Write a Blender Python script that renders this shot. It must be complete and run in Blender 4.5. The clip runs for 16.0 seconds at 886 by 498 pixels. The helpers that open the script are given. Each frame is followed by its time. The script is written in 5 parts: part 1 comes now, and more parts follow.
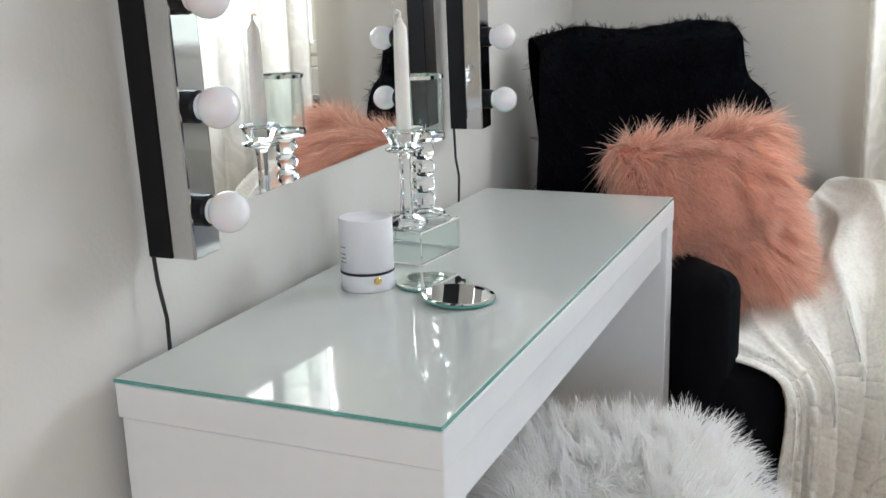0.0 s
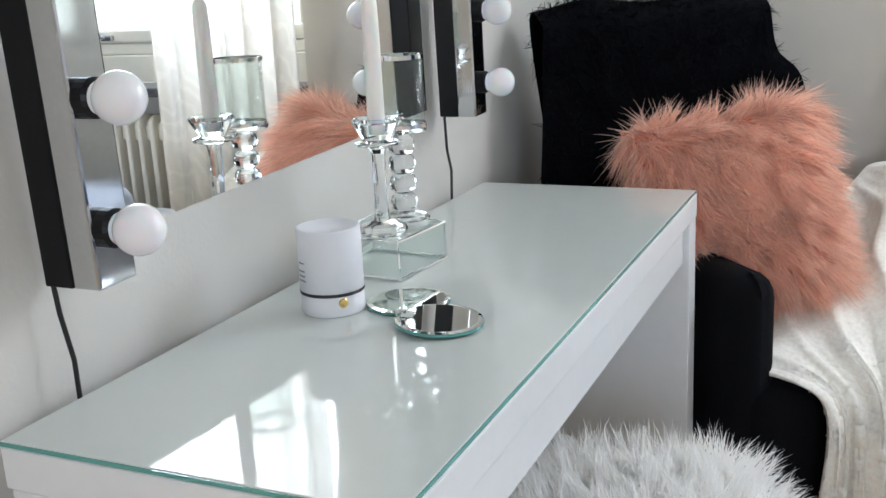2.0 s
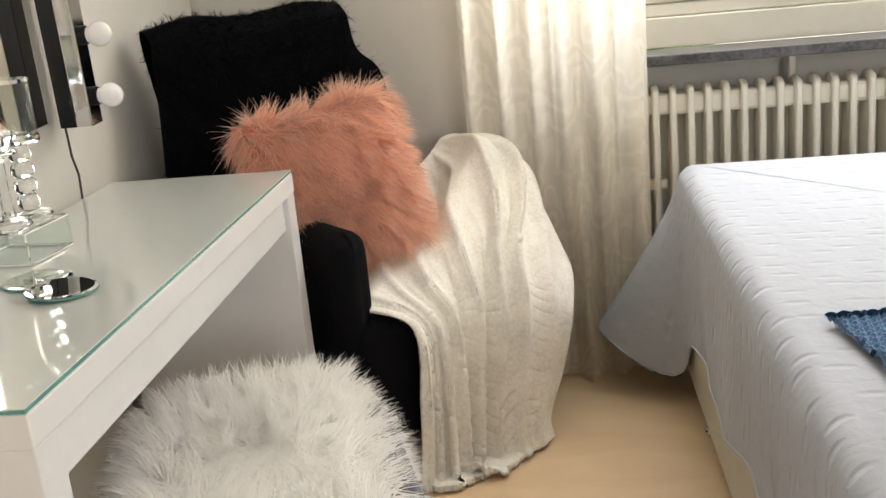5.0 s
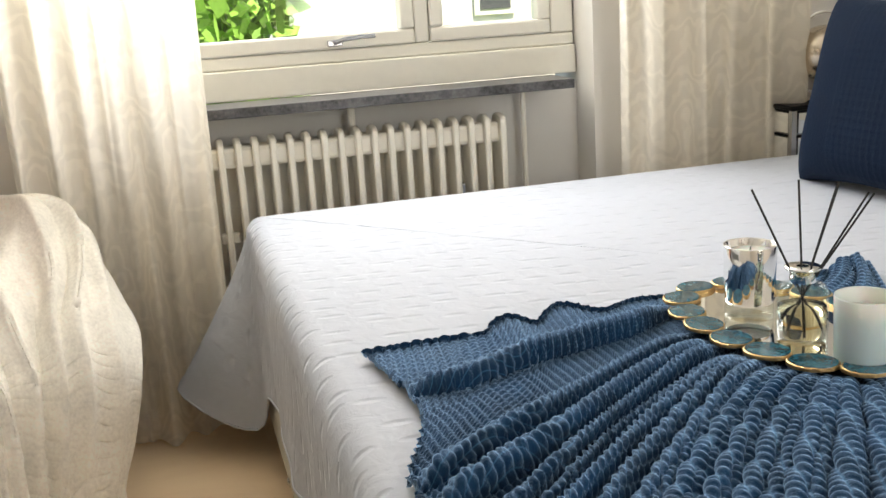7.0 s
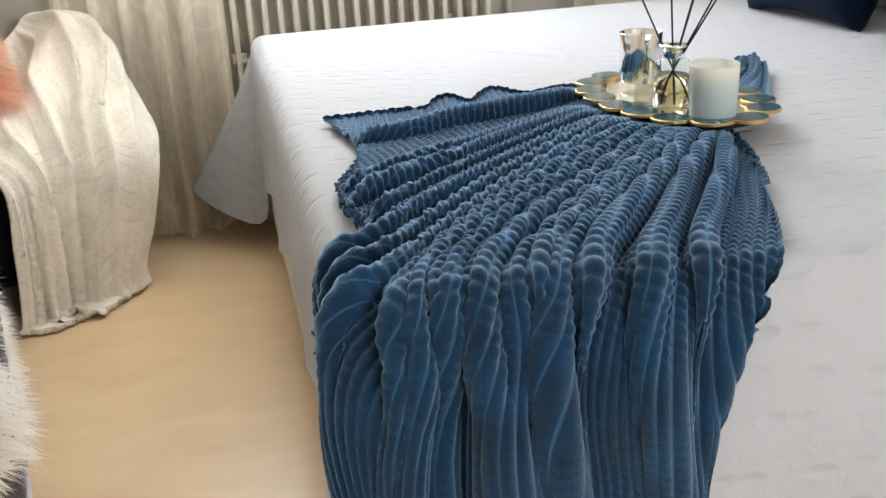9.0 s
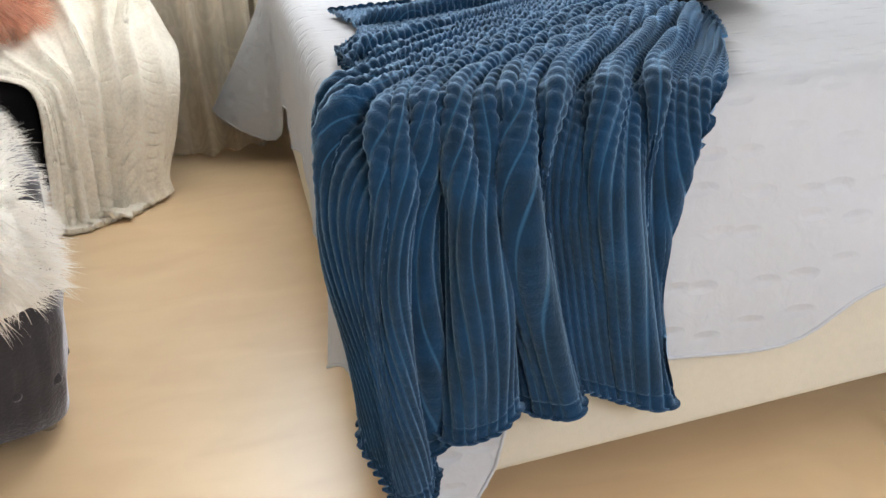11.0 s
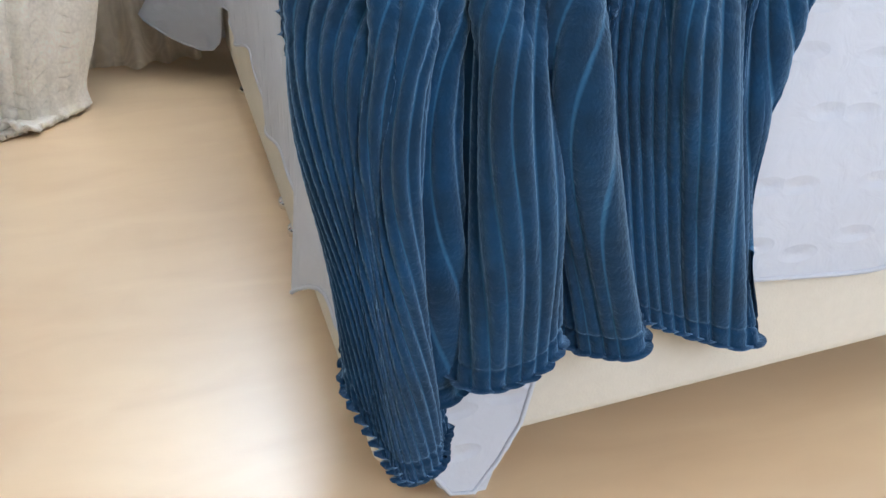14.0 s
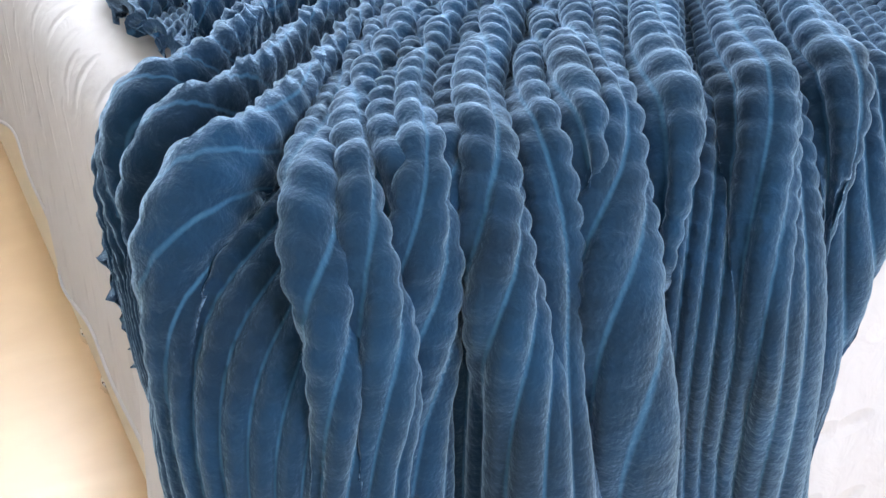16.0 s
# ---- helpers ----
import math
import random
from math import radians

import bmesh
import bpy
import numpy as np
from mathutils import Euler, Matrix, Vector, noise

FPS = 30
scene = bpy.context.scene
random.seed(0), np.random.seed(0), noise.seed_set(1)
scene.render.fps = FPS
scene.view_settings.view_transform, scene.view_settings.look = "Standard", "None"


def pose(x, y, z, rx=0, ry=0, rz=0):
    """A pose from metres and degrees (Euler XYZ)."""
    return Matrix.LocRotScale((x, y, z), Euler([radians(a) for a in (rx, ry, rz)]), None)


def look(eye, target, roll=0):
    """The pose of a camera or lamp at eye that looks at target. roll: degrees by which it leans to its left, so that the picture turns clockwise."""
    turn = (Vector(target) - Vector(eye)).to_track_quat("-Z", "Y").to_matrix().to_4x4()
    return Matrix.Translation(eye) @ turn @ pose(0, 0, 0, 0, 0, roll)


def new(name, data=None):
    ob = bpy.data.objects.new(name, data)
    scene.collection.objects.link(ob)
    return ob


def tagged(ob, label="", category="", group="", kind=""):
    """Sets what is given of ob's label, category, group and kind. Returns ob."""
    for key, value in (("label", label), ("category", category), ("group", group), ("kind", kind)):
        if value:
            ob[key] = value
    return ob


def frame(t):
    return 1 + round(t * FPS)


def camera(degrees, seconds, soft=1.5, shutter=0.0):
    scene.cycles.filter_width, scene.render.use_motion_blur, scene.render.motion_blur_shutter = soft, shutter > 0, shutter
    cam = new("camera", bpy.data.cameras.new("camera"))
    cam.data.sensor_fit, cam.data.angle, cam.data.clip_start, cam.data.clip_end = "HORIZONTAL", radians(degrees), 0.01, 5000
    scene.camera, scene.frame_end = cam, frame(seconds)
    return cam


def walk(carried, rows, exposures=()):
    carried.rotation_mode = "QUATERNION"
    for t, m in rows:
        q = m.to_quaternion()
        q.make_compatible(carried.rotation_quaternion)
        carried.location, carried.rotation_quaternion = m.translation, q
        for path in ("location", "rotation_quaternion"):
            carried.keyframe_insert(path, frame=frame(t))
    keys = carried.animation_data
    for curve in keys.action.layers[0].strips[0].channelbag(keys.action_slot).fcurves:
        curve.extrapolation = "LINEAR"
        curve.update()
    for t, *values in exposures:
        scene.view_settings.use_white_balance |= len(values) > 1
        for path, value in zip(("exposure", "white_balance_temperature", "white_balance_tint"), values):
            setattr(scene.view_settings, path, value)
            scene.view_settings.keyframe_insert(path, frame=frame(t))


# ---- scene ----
cam = camera(46.8, 16.0)
PATH = [
    (0, (0.79, -0.86, 1.201), (0.016, 0.919, 0.714), -1.7),
    (0.5, (0.733, -0.734, 1.179), (-0.058, 1.032, 0.673), -1.6),
    (1, (0.729, -0.694, 1.174), (-0.073, 1.07, 0.681), -2.1),
    (1.5, (0.726, -0.649, 1.174), (-0.076, 1.114, 0.678), -2.4),
    (2, (0.735, -0.613, 1.172), (-0.068, 1.145, 0.659), -2.9),
    (2.5, (0.779, -0.628, 1.185), (0.051, 1.157, 0.655), -3.5),
    (3, (0.875, -0.8, 1.245), (0.292, 1.037, 0.71), -2.8),
    (3.5, (0.895, -0.866, 1.27), (0.457, 1.01, 0.735), -2.9),
    (5.8, (1.044, -0.967, 1.185), (1.026, 0.951, 0.616), -5.6),
    (6, (1.055, -0.961, 1.186), (1.129, 0.96, 0.631), -5.3),
    (6.5, (1.091, -0.938, 1.181), (1.408, 0.968, 0.666), -3.9),
    (7, (1.126, -0.928, 1.171), (1.62, 0.946, 0.675), -3.6),
    (7.5, (1.123, -0.961, 1.152), (1.698, 0.877, 0.613), -4.8),
    (8, (1.126, -0.98, 1.113), (1.725, 0.828, 0.502), -4.7),
    (8.5, (1.174, -1.276, 1.119), (1.636, 0.56, 0.473), -3.4),
    (9, (1.193, -1.373, 1.085), (1.577, 0.454, 0.368), -3.4),
    (9.5, (1.199, -1.511, 1.09), (1.533, 0.312, 0.339), -4.2),
    (10, (1.193, -1.541, 1.053), (1.525, 0.273, 0.277), -4.9),
    (12.3, (1.188, -1.693, 0.884), (1.534, 0.142, 0.166), -3.2),
    (12.5, (1.195, -1.62, 0.911), (1.547, 0.203, 0.167), -3.1),
    (13, (1.212, -1.468, 0.91), (1.582, 0.348, 0.157), -3.2),
    (13.5, (1.199, -1.386, 0.82), (1.603, 0.411, 0.041), -3.2),
    (14, (1.158, -1.264, 0.725), (1.611, 0.5, -0.101), -2.0),
    (14.5, (1.149, -1.114, 0.711), (1.706, 0.613, -0.13), -0.9),
    (15, (1.14, -1.011, 0.774), (1.824, 0.67, -0.066), -1.9),
    (15.5, (1.146, -0.922, 0.812), (1.928, 0.716, -0.028), -2.7),
    (16, (1.19, -0.783, 0.855), (2.012, 0.751, -0.131), -0.9),
]
EXPOSURE = [(0.0, 0.88, 5900, 8), (2.0, 0.90, 5750, 8), (2.6, 0.92, 5900, 9), (3.5, 0.86, 7000, 10), (6.0, 0.98, 7100, 10), (8.0, 1.04, 7000, 9), (10.0, 1.15, 6800, 9), (12.5, 1.26, 6350, 9), (14.5, 1.58, 5750, 9), (16.0, 2.02, 6450, 12)]
walk(cam, [(t, look(eye, target, roll)) for t, eye, target, roll in PATH], exposures=EXPOSURE)

# ---- world, light ----
world = bpy.data.worlds.new("sky")
scene.world = world
world.use_nodes = True
wn = world.node_tree
sky = wn.nodes.new("ShaderNodeTexSky")
sky.sky_type, sky.sun_disc = "NISHITA", False
sky.sun_elevation, sky.sun_rotation = radians(48), radians(150)
wn.nodes["Background"].inputs[1].default_value = 0.13
wn.links.new(sky.outputs[0], wn.nodes["Background"].inputs[0])

sun = new("sun", bpy.data.lights.new("sun", "SUN"))
sun.data.energy, sun.data.angle, sun.data.color = 5.0, radians(0.5), (1.0, 0.95, 0.88)
sun.matrix_world = look((0, 0, 8), (-2.2, 5.5, 0))


def area_light(name, x, y, z, w, h, energy, target, color):
    ob = new(name, bpy.data.lights.new(name, "AREA"))
    ob.data.shape, ob.data.size, ob.data.size_y = "RECTANGLE", w, h
    ob.data.energy, ob.data.color = energy, color
    ob.matrix_world = look((x, y, z), target)
    return ob


area_light("daylight", 1.60, 2.10, 1.80, 1.50, 0.85, 27, (1.60, 0.0, 1.2), (0.95, 0.97, 1.0))
# added fill from behind the camera; no window is known on that side
area_light("fill_south", 2.75, -3.04, 1.55, 1.3, 1.25, 19, (1.3, 0.0, 0.7), (0.93, 0.96, 1.0))

# ---- materials ----


def mat(name, color, rough=0.6, metal=0.0, vary=0.06, scale=6.0, bump=0.0, bump_scale=60.0, random_tint=0.0, **more):
    m = bpy.data.materials.new(name)
    m.use_nodes = True
    nt = m.node_tree
    b = nt.nodes["Principled BSDF"]
    b.inputs["Base Color"].default_value = (*color, 1)
    b.inputs["Roughness"].default_value = rough
    b.inputs["Metallic"].default_value = metal
    for k, v in more.items():
        b.inputs[k.replace("_", " ")].default_value = v
    co = nt.nodes.new("ShaderNodeTexCoord")
    if vary:
        n1 = nt.nodes.new("ShaderNodeTexNoise")
        n1.inputs["Scale"].default_value, n1.inputs["Detail"].default_value = scale, 6
        n2 = nt.nodes.new("ShaderNodeTexNoise")
        n2.inputs["Scale"].default_value, n2.inputs["Detail"].default_value = scale * 9, 3
        nt.links.new(co.outputs["Object"], n1.inputs["Vector"])
        nt.links.new(co.outputs["Object"], n2.inputs["Vector"])
        add = nt.nodes.new("ShaderNodeMath")
        add.operation = "ADD"
        nt.links.new(n1.outputs[0], add.inputs[0])
        nt.links.new(n2.outputs[0], add.inputs[1])
        ramp = nt.nodes.new("ShaderNodeMapRange")
        ramp.inputs["From Min"].default_value, ramp.inputs["From Max"].default_value = 0.6, 1.4
        ramp.inputs["To Min"].default_value, ramp.inputs["To Max"].default_value = 1 - vary, 1 + vary
        nt.links.new(add.outputs[0], ramp.inputs["Value"])
        hsv = nt.nodes.new("ShaderNodeHueSaturation")
        hsv.inputs["Color"].default_value = (*color, 1)
        nt.links.new(ramp.outputs[0], hsv.inputs["Value"])
        out = hsv.outputs[0]
        if random_tint:
            geo = nt.nodes.new("ShaderNodeNewGeometry")
            rr = nt.nodes.new("ShaderNodeMapRange")
            rr.inputs["To Min"].default_value, rr.inputs["To Max"].default_value = 1 - random_tint, 1 + random_tint
            nt.links.new(geo.outputs["Random Per Island"], rr.inputs["Value"])
            h2 = nt.nodes.new("ShaderNodeHueSaturation")
            nt.links.new(out, h2.inputs["Color"])
            nt.links.new(rr.outputs[0], h2.inputs["Value"])
            out = h2.outputs[0]
        nt.links.new(out, b.inputs["Base Color"])
        rmap = nt.nodes.new("ShaderNodeMapRange")
        rmap.inputs["To Min"].default_value, rmap.inputs["To Max"].default_value = max(rough - 0.05, 0.0), min(rough + 0.06, 1)
        nt.links.new(n1.outputs[0], rmap.inputs["Value"])
        nt.links.new(rmap.outputs[0], b.inputs["Roughness"])
    if bump:
        nb = nt.nodes.new("ShaderNodeTexNoise")
        nb.inputs["Scale"].default_value, nb.inputs["Detail"].default_value = bump_scale, 4
        nt.links.new(co.outputs["Object"], nb.inputs["Vector"])
        bn = nt.nodes.new("ShaderNodeBump")
        bn.inputs["Strength"].default_value, bn.inputs["Distance"].default_value = 1.0, bump
        nt.links.new(nb.outputs[0], bn.inputs["Height"])
        nt.links.new(bn.outputs[0], b.inputs["Normal"])
    return m


def cloth_mat(name, color, through_amount, clear, vary=0.05):
    """Thin cloth: diffuse, translucent and partly open weave with a scroll pattern woven denser."""
    m = bpy.data.materials.new(name)
    m.use_nodes = True
    nt = m.node_tree
    nt.nodes.remove(nt.nodes["Principled BSDF"])
    outn = nt.nodes["Material Output"]
    d, tr, cl = (nt.nodes.new("ShaderNodeBsdf" + k) for k in ("Diffuse", "Translucent", "Transparent"))
    for s in (d, tr):
        s.inputs["Color"].default_value = (*color, 1)
    m1, m2 = nt.nodes.new("ShaderNodeMixShader"), nt.nodes.new("ShaderNodeMixShader")
    m1.inputs[0].default_value = through_amount
    nt.links.new(d.outputs[0], m1.inputs[1])
    nt.links.new(tr.outputs[0], m1.inputs[2])
    nt.links.new(m1.outputs[0], m2.inputs[1])
    nt.links.new(cl.outputs[0], m2.inputs[2])
    co = nt.nodes.new("ShaderNodeTexCoord")
    warp = nt.nodes.new("ShaderNodeTexNoise")
    warp.inputs["Scale"].default_value = 9
    nt.links.new(co.outputs["Object"], warp.inputs["Vector"])
    mixv = nt.nodes.new("ShaderNodeVectorMath")
    mixv.operation = "MULTIPLY_ADD"
    nt.links.new(warp.outputs["Color"], mixv.inputs[0])
    mixv.inputs[1].default_value = (0.10, 0.02, 0.10)
    nt.links.new(co.outputs["Object"], mixv.inputs[2])
    wv = nt.nodes.new("ShaderNodeTexWave")
    wv.wave_type = "RINGS"
    wv.inputs["Scale"].default_value, wv.inputs["Distortion"].default_value = 9.0, 14
    wv.inputs["Detail"].default_value = 2.0
    nt.links.new(mixv.outputs[0], wv.inputs["Vector"])
    rm = nt.nodes.new("ShaderNodeMapRange")
    rm.inputs["From Min"].default_value, rm.inputs["From Max"].default_value = 0.35, 0.9
    rm.inputs["To Min"].default_value, rm.inputs["To Max"].default_value = clear, clear * 0.8
    nt.links.new(wv.outputs[0], rm.inputs["Value"])
    nt.links.new(rm.outputs[0], m2.inputs[0])
    tone = nt.nodes.new("ShaderNodeMapRange")
    tone.inputs["From Min"].default_value, tone.inputs["From Max"].default_value = 0.35, 0.85
    tone.inputs["To Min"].default_value, tone.inputs["To Max"].default_value = 0.97, 1.0
    nt.links.new(wv.outputs[0], tone.inputs["Value"])
    hs = nt.nodes.new("ShaderNodeHueSaturation")
    hs.inputs["Color"].default_value = (*color, 1)
    nt.links.new(tone.outputs[0], hs.inputs["Value"])
    for s in (d, tr):
        nt.links.new(hs.outputs[0], s.inputs["Color"])
    nt.links.new(m2.outputs[0], outn.inputs["Surface"])
    return m


def soft_hair(m, share):
    """Lets light pass through the strands."""
    nt = m.node_tree
    b = nt.nodes["Principled BSDF"]
    tr, mx = nt.nodes.new("ShaderNodeBsdfTranslucent"), nt.nodes.new("ShaderNodeMixShader")
    nt.links.new(b.inputs["Base Color"].links[0].from_socket, tr.inputs["Color"])
    mx.inputs[0].default_value = share
    nt.links.new(b.outputs[0], mx.inputs[1])
    nt.links.new(tr.outputs[0], mx.inputs[2])
    nt.links.new(mx.outputs[0], nt.nodes["Material Output"].inputs["Surface"])
    return m


def velvet(name, color, sheen=0.6, tint=(0.6, 0.75, 0.95), bump=0.0012, scale=180):
    m = mat(name, color, 0.85, 0, 0.16, 14, bump, scale)
    b = m.node_tree.nodes["Principled BSDF"]
    b.inputs["Sheen Weight"].default_value = sheen
    b.inputs["Specular IOR Level"].default_value = 0.15
    b.inputs["Sheen Roughness"].default_value = 0.42
    b.inputs["Sheen Tint"].default_value = (*tint, 1)
    return m


def blue_plush():
    """Short-pile plush: nap patches, and the sheen of the groove walls painted as a lighter line between the ribs."""
    m = velvet("blue_plush", (0.0008, 0.023, 0.064), 1.0, (0.42, 0.67, 1.0), 0.0012, 260)
    nt = m.node_tree
    b = nt.nodes["Principled BSDF"]
    b.inputs["Sheen Roughness"].default_value = 0.50
    old = b.inputs["Base Color"].links[0].from_socket
    uv = nt.nodes.new("ShaderNodeUVMap")
    sep = nt.nodes.new("ShaderNodeSeparateXYZ")
    nt.links.new(uv.outputs[0], sep.inputs[0])
    fr = nt.nodes.new("ShaderNodeMath")
    fr.operation = "PINGPONG"
    fr.inputs[1].default_value = 0.5
    nt.links.new(sep.outputs[0], fr.inputs[0])
    line = nt.nodes.new("ShaderNodeMapRange")
    line.inputs["From Min"].default_value, line.inputs["From Max"].default_value = 0.02, 0.075
    line.inputs["To Min"].default_value, line.inputs["To Max"].default_value = 0.65, 0.0
    nt.links.new(fr.outputs[0], line.inputs["Value"])
    nap = nt.nodes.new("ShaderNodeTexNoise")
    nap.inputs["Scale"].default_value, nap.inputs["Detail"].default_value = 15, 4
    co = nt.nodes.new("ShaderNodeTexCoord")
    nt.links.new(co.outputs["Object"], nap.inputs["Vector"])
    nm = nt.nodes.new("ShaderNodeMapRange")
    nm.inputs["From Min"].default_value, nm.inputs["From Max"].default_value = 0.32, 0.68
    nm.inputs["To Min"].default_value, nm.inputs["To Max"].default_value = 0.65, 1.4
    nt.links.new(nap.outputs[0], nm.inputs["Value"])
    hs = nt.nodes.new("ShaderNodeHueSaturation")
    nt.links.new(old, hs.inputs["Color"])
    nt.links.new(nm.outputs[0], hs.inputs["Value"])
    mx = nt.nodes.new("ShaderNodeMix")
    mx.data_type = "RGBA"
    nt.links.new(line.outputs[0], mx.inputs["Factor"])
    nt.links.new(hs.outputs[0], mx.inputs["A"])
    # pale blue standing in for sheen along the grooves
    mx.inputs["B"].default_value = (0.035, 0.13, 0.25, 1)
    nt.links.new(mx.outputs["Result"], b.inputs["Base Color"])
    return m


M_WALL = mat("wall_paint", (0.67, 0.642, 0.595), 0.75, 0, 0.025, 1.5, 0.0005, 140)
M_CEIL = mat("ceiling_paint", (0.80, 0.79, 0.77), 0.8, 0, 0.02, 1.5)
M_TRIM = mat("trim_paint", (0.80, 0.77, 0.68), 0.42, 0, 0.03, 4)
M_WHITE = mat("white_foil", (0.80, 0.80, 0.80), 0.38, 0, 0.02, 5)
M_RAD = mat("radiator_enamel", (0.84, 0.79, 0.68), 0.4, 0, 0.03, 5)
M_MARBLE = mat("marble", (0.085, 0.083, 0.085), 0.3, 0, 1.0, 11)
M_CHROME = mat("chrome", (0.86, 0.87, 0.88), 0.06, 1.0, 0.0)
M_STEEL = mat("brushed_chrome", (0.52, 0.52, 0.53), 0.22, 1.0, 0.08, 30)
M_BLACK = mat("black_lacquer", (0.006, 0.006, 0.007), 0.35, 0, 0.1, 8, Specular_IOR_Level=0.2)
M_CORD = mat("black_rubber", (0.01, 0.01, 0.01), 0.5, 0, 0.0)
M_MIRROR = mat("mirror", (0.92, 0.93, 0.92), 0.0, 1.0, 0.0)
M_POLISHED = mat("polished_chrome", (0.62, 0.63, 0.64), 0.07, 1.0, 0.05, 20)


def thin_glass():
    m = bpy.data.materials.new("clear_glass")
    m.use_nodes = True
    nt = m.node_tree
    nt.nodes.remove(nt.nodes["Principled BSDF"])
    clear, gloss = nt.nodes.new("ShaderNodeBsdfTransparent"), nt.nodes.new("ShaderNodeBsdfGlossy")
    clear.inputs["Color"].default_value = (0.96, 0.985, 0.975, 1)
    gloss.inputs["Roughness"].default_value = 0.01
    lw, mx = nt.nodes.new("ShaderNodeLayerWeight"), nt.nodes.new("ShaderNodeMixShader")
    fr = nt.nodes.new("ShaderNodeMapRange")
    fr.inputs["From Min"].default_value, fr.inputs["From Max"].default_value = 0.55, 1.0
    fr.inputs["To Min"].default_value, fr.inputs["To Max"].default_value = 0.03, 0.45
    nt.links.new(lw.outputs["Facing"], fr.inputs["Value"])
    nt.links.new(fr.outputs[0], mx.inputs[0])
    nt.links.new(clear.outputs[0], mx.inputs[1])
    nt.links.new(gloss.outputs[0], mx.inputs[2])
    nt.links.new(mx.outputs[0], nt.nodes["Material Output"].inputs["Surface"])
    return m


M_GLASS = thin_glass()
M_CRYSTAL = mat("crystal", (0.98, 1, 1), 0.0, 0, 0.0, Transmission_Weight=1.0, IOR=1.26)
M_GREENEDGE = mat("glass_edge", (0.25, 0.62, 0.56), 0.08, 0, 0.0, Transmission_Weight=0.5)
M_DESKGLASS = mat("white_backed_glass", (0.64, 0.67, 0.64), 0.03, 0, 0.015, 3, IOR=1.48, Coat_Weight=0.25, Coat_Roughness=0.0)
M_BULB = mat("opal_glass", (0.84, 0.83, 0.86), 0.14, 0, 0.0, Subsurface_Weight=0.3)
M_WAX = mat("wax", (0.84, 0.83, 0.79), 0.4, 0, 0.02, 10, Subsurface_Weight=0.3)
M_CARD = mat("white_card", (0.78, 0.77, 0.79), 0.55, 0, 0.02, 8)
M_GOLD = mat("brass", (0.85, 0.62, 0.25), 0.2, 1.0, 0.1, 40)
M_INK = mat("grey_ink", (0.2, 0.2, 0.2), 0.6, 0, 0.0)
M_CREAM = mat("cream_upholstery", (0.62, 0.585, 0.50), 0.85, 0, 0.04, 9, 0.0006, 300)
M_BLACKCLOTH = mat("black_velvet", (0.0035, 0.0035, 0.0045), 0.9, 0, 0.25, 12, 0.0006, 260, Specular_IOR_Level=0.15)
M_FURBLACK = mat("black_fur", (0.0025, 0.0028, 0.004), 0.9, 0, 0.2, 9, random_tint=0.4, Specular_IOR_Level=0.08)
M_FURPINK = soft_hair(mat("pink_fur", (1.0, 0.70, 0.56), 0.6, 0, 0.12, 9, random_tint=0.25, Sheen_Weight=0.6), 0.52)
# cushion backing, coloured darker to put shade between the fur locks
M_PINKSHADE = mat("shaded_pink_backing", (0.80, 0.33, 0.22), 0.9, 0, 0.15, 20)
M_FURWHITE = soft_hair(mat("white_fur", (1.0, 0.985, 0.96), 0.7, 0, 0.04, 6, random_tint=0.05, Sheen_Weight=0.8), 0.50)
M_PILE = soft_hair(mat("ivory_pile", (1.0, 0.96, 0.88), 0.8, 0, 0.04, 8, random_tint=0.05, Sheen_Weight=0.4), 0.4)
M_FURBASE = mat("ivory_backing", (0.97, 0.96, 0.93), 0.9, 0, 0.08, 12)
M_GREYVELVET = velvet("grey_velvet", (0.05, 0.047, 0.055), 0.8, (0.9, 0.9, 1.0))
M_THROW = velvet("ivory_plush", (0.96, 0.92, 0.84), 0.6, (1.0, 0.97, 0.9), 0.0014, 110)
M_BLUE = blue_plush()
M_NAVY = velvet("navy_velvet", (0.0015, 0.008, 0.024), 0.05, (0.3, 0.55, 1.0))
M_PILLOW = mat("white_linen", (0.78, 0.77, 0.78), 0.9, 0, 0.03, 8, 0.001, 60)
M_CURTAIN = cloth_mat("sheer_damask", (1.0, 0.965, 0.90), 0.80, 0.24)
M_AGATE = mat("blue_agate", (0.022, 0.10, 0.14), 0.16, 0, 0.9, 26, Coat_Weight=0.15)
M_CHAMPAGNE = mat("champagne_metal", (0.58, 0.50, 0.40), 0.25, 1.0, 0.06, 12)
M_GILT = mat("gilt_edge", (0.62, 0.42, 0.19), 0.36, 1.0, 0.15, 90, 0.002, 200)
M_DIFFUSER = mat("scent_oil", (0.95, 0.80, 0.55), 0.0, 0, 0.0, Transmission_Weight=1.0, IOR=1.35)
M_FROST = mat("frosted_glass", (0.93, 0.98, 0.93), 0.35, 0, 0.02, 10, Transmission_Weight=0.35, Subsurface_Weight=0.3)
M_REED = mat("black_reed", (0.012, 0.011, 0.011), 0.7, 0, 0.0)
M_LEAF = mat("hedge_leaf", (0.22, 0.40, 0.06), 0.5, 0, 0.3, 3, random_tint=0.5)
M_RENDER = mat("pale_render", (0.72, 0.68, 0.64), 0.9, 0, 0.05, 0.6, 0.002, 30)
M_LAWN = mat("lawn", (0.10, 0.17, 0.04), 0.9, 0, 0.4, 2, 0.02, 20)
M_DARKGLASS = mat("dark_pane", (0.05, 0.06, 0.07), 0.05, 0, 0.0)


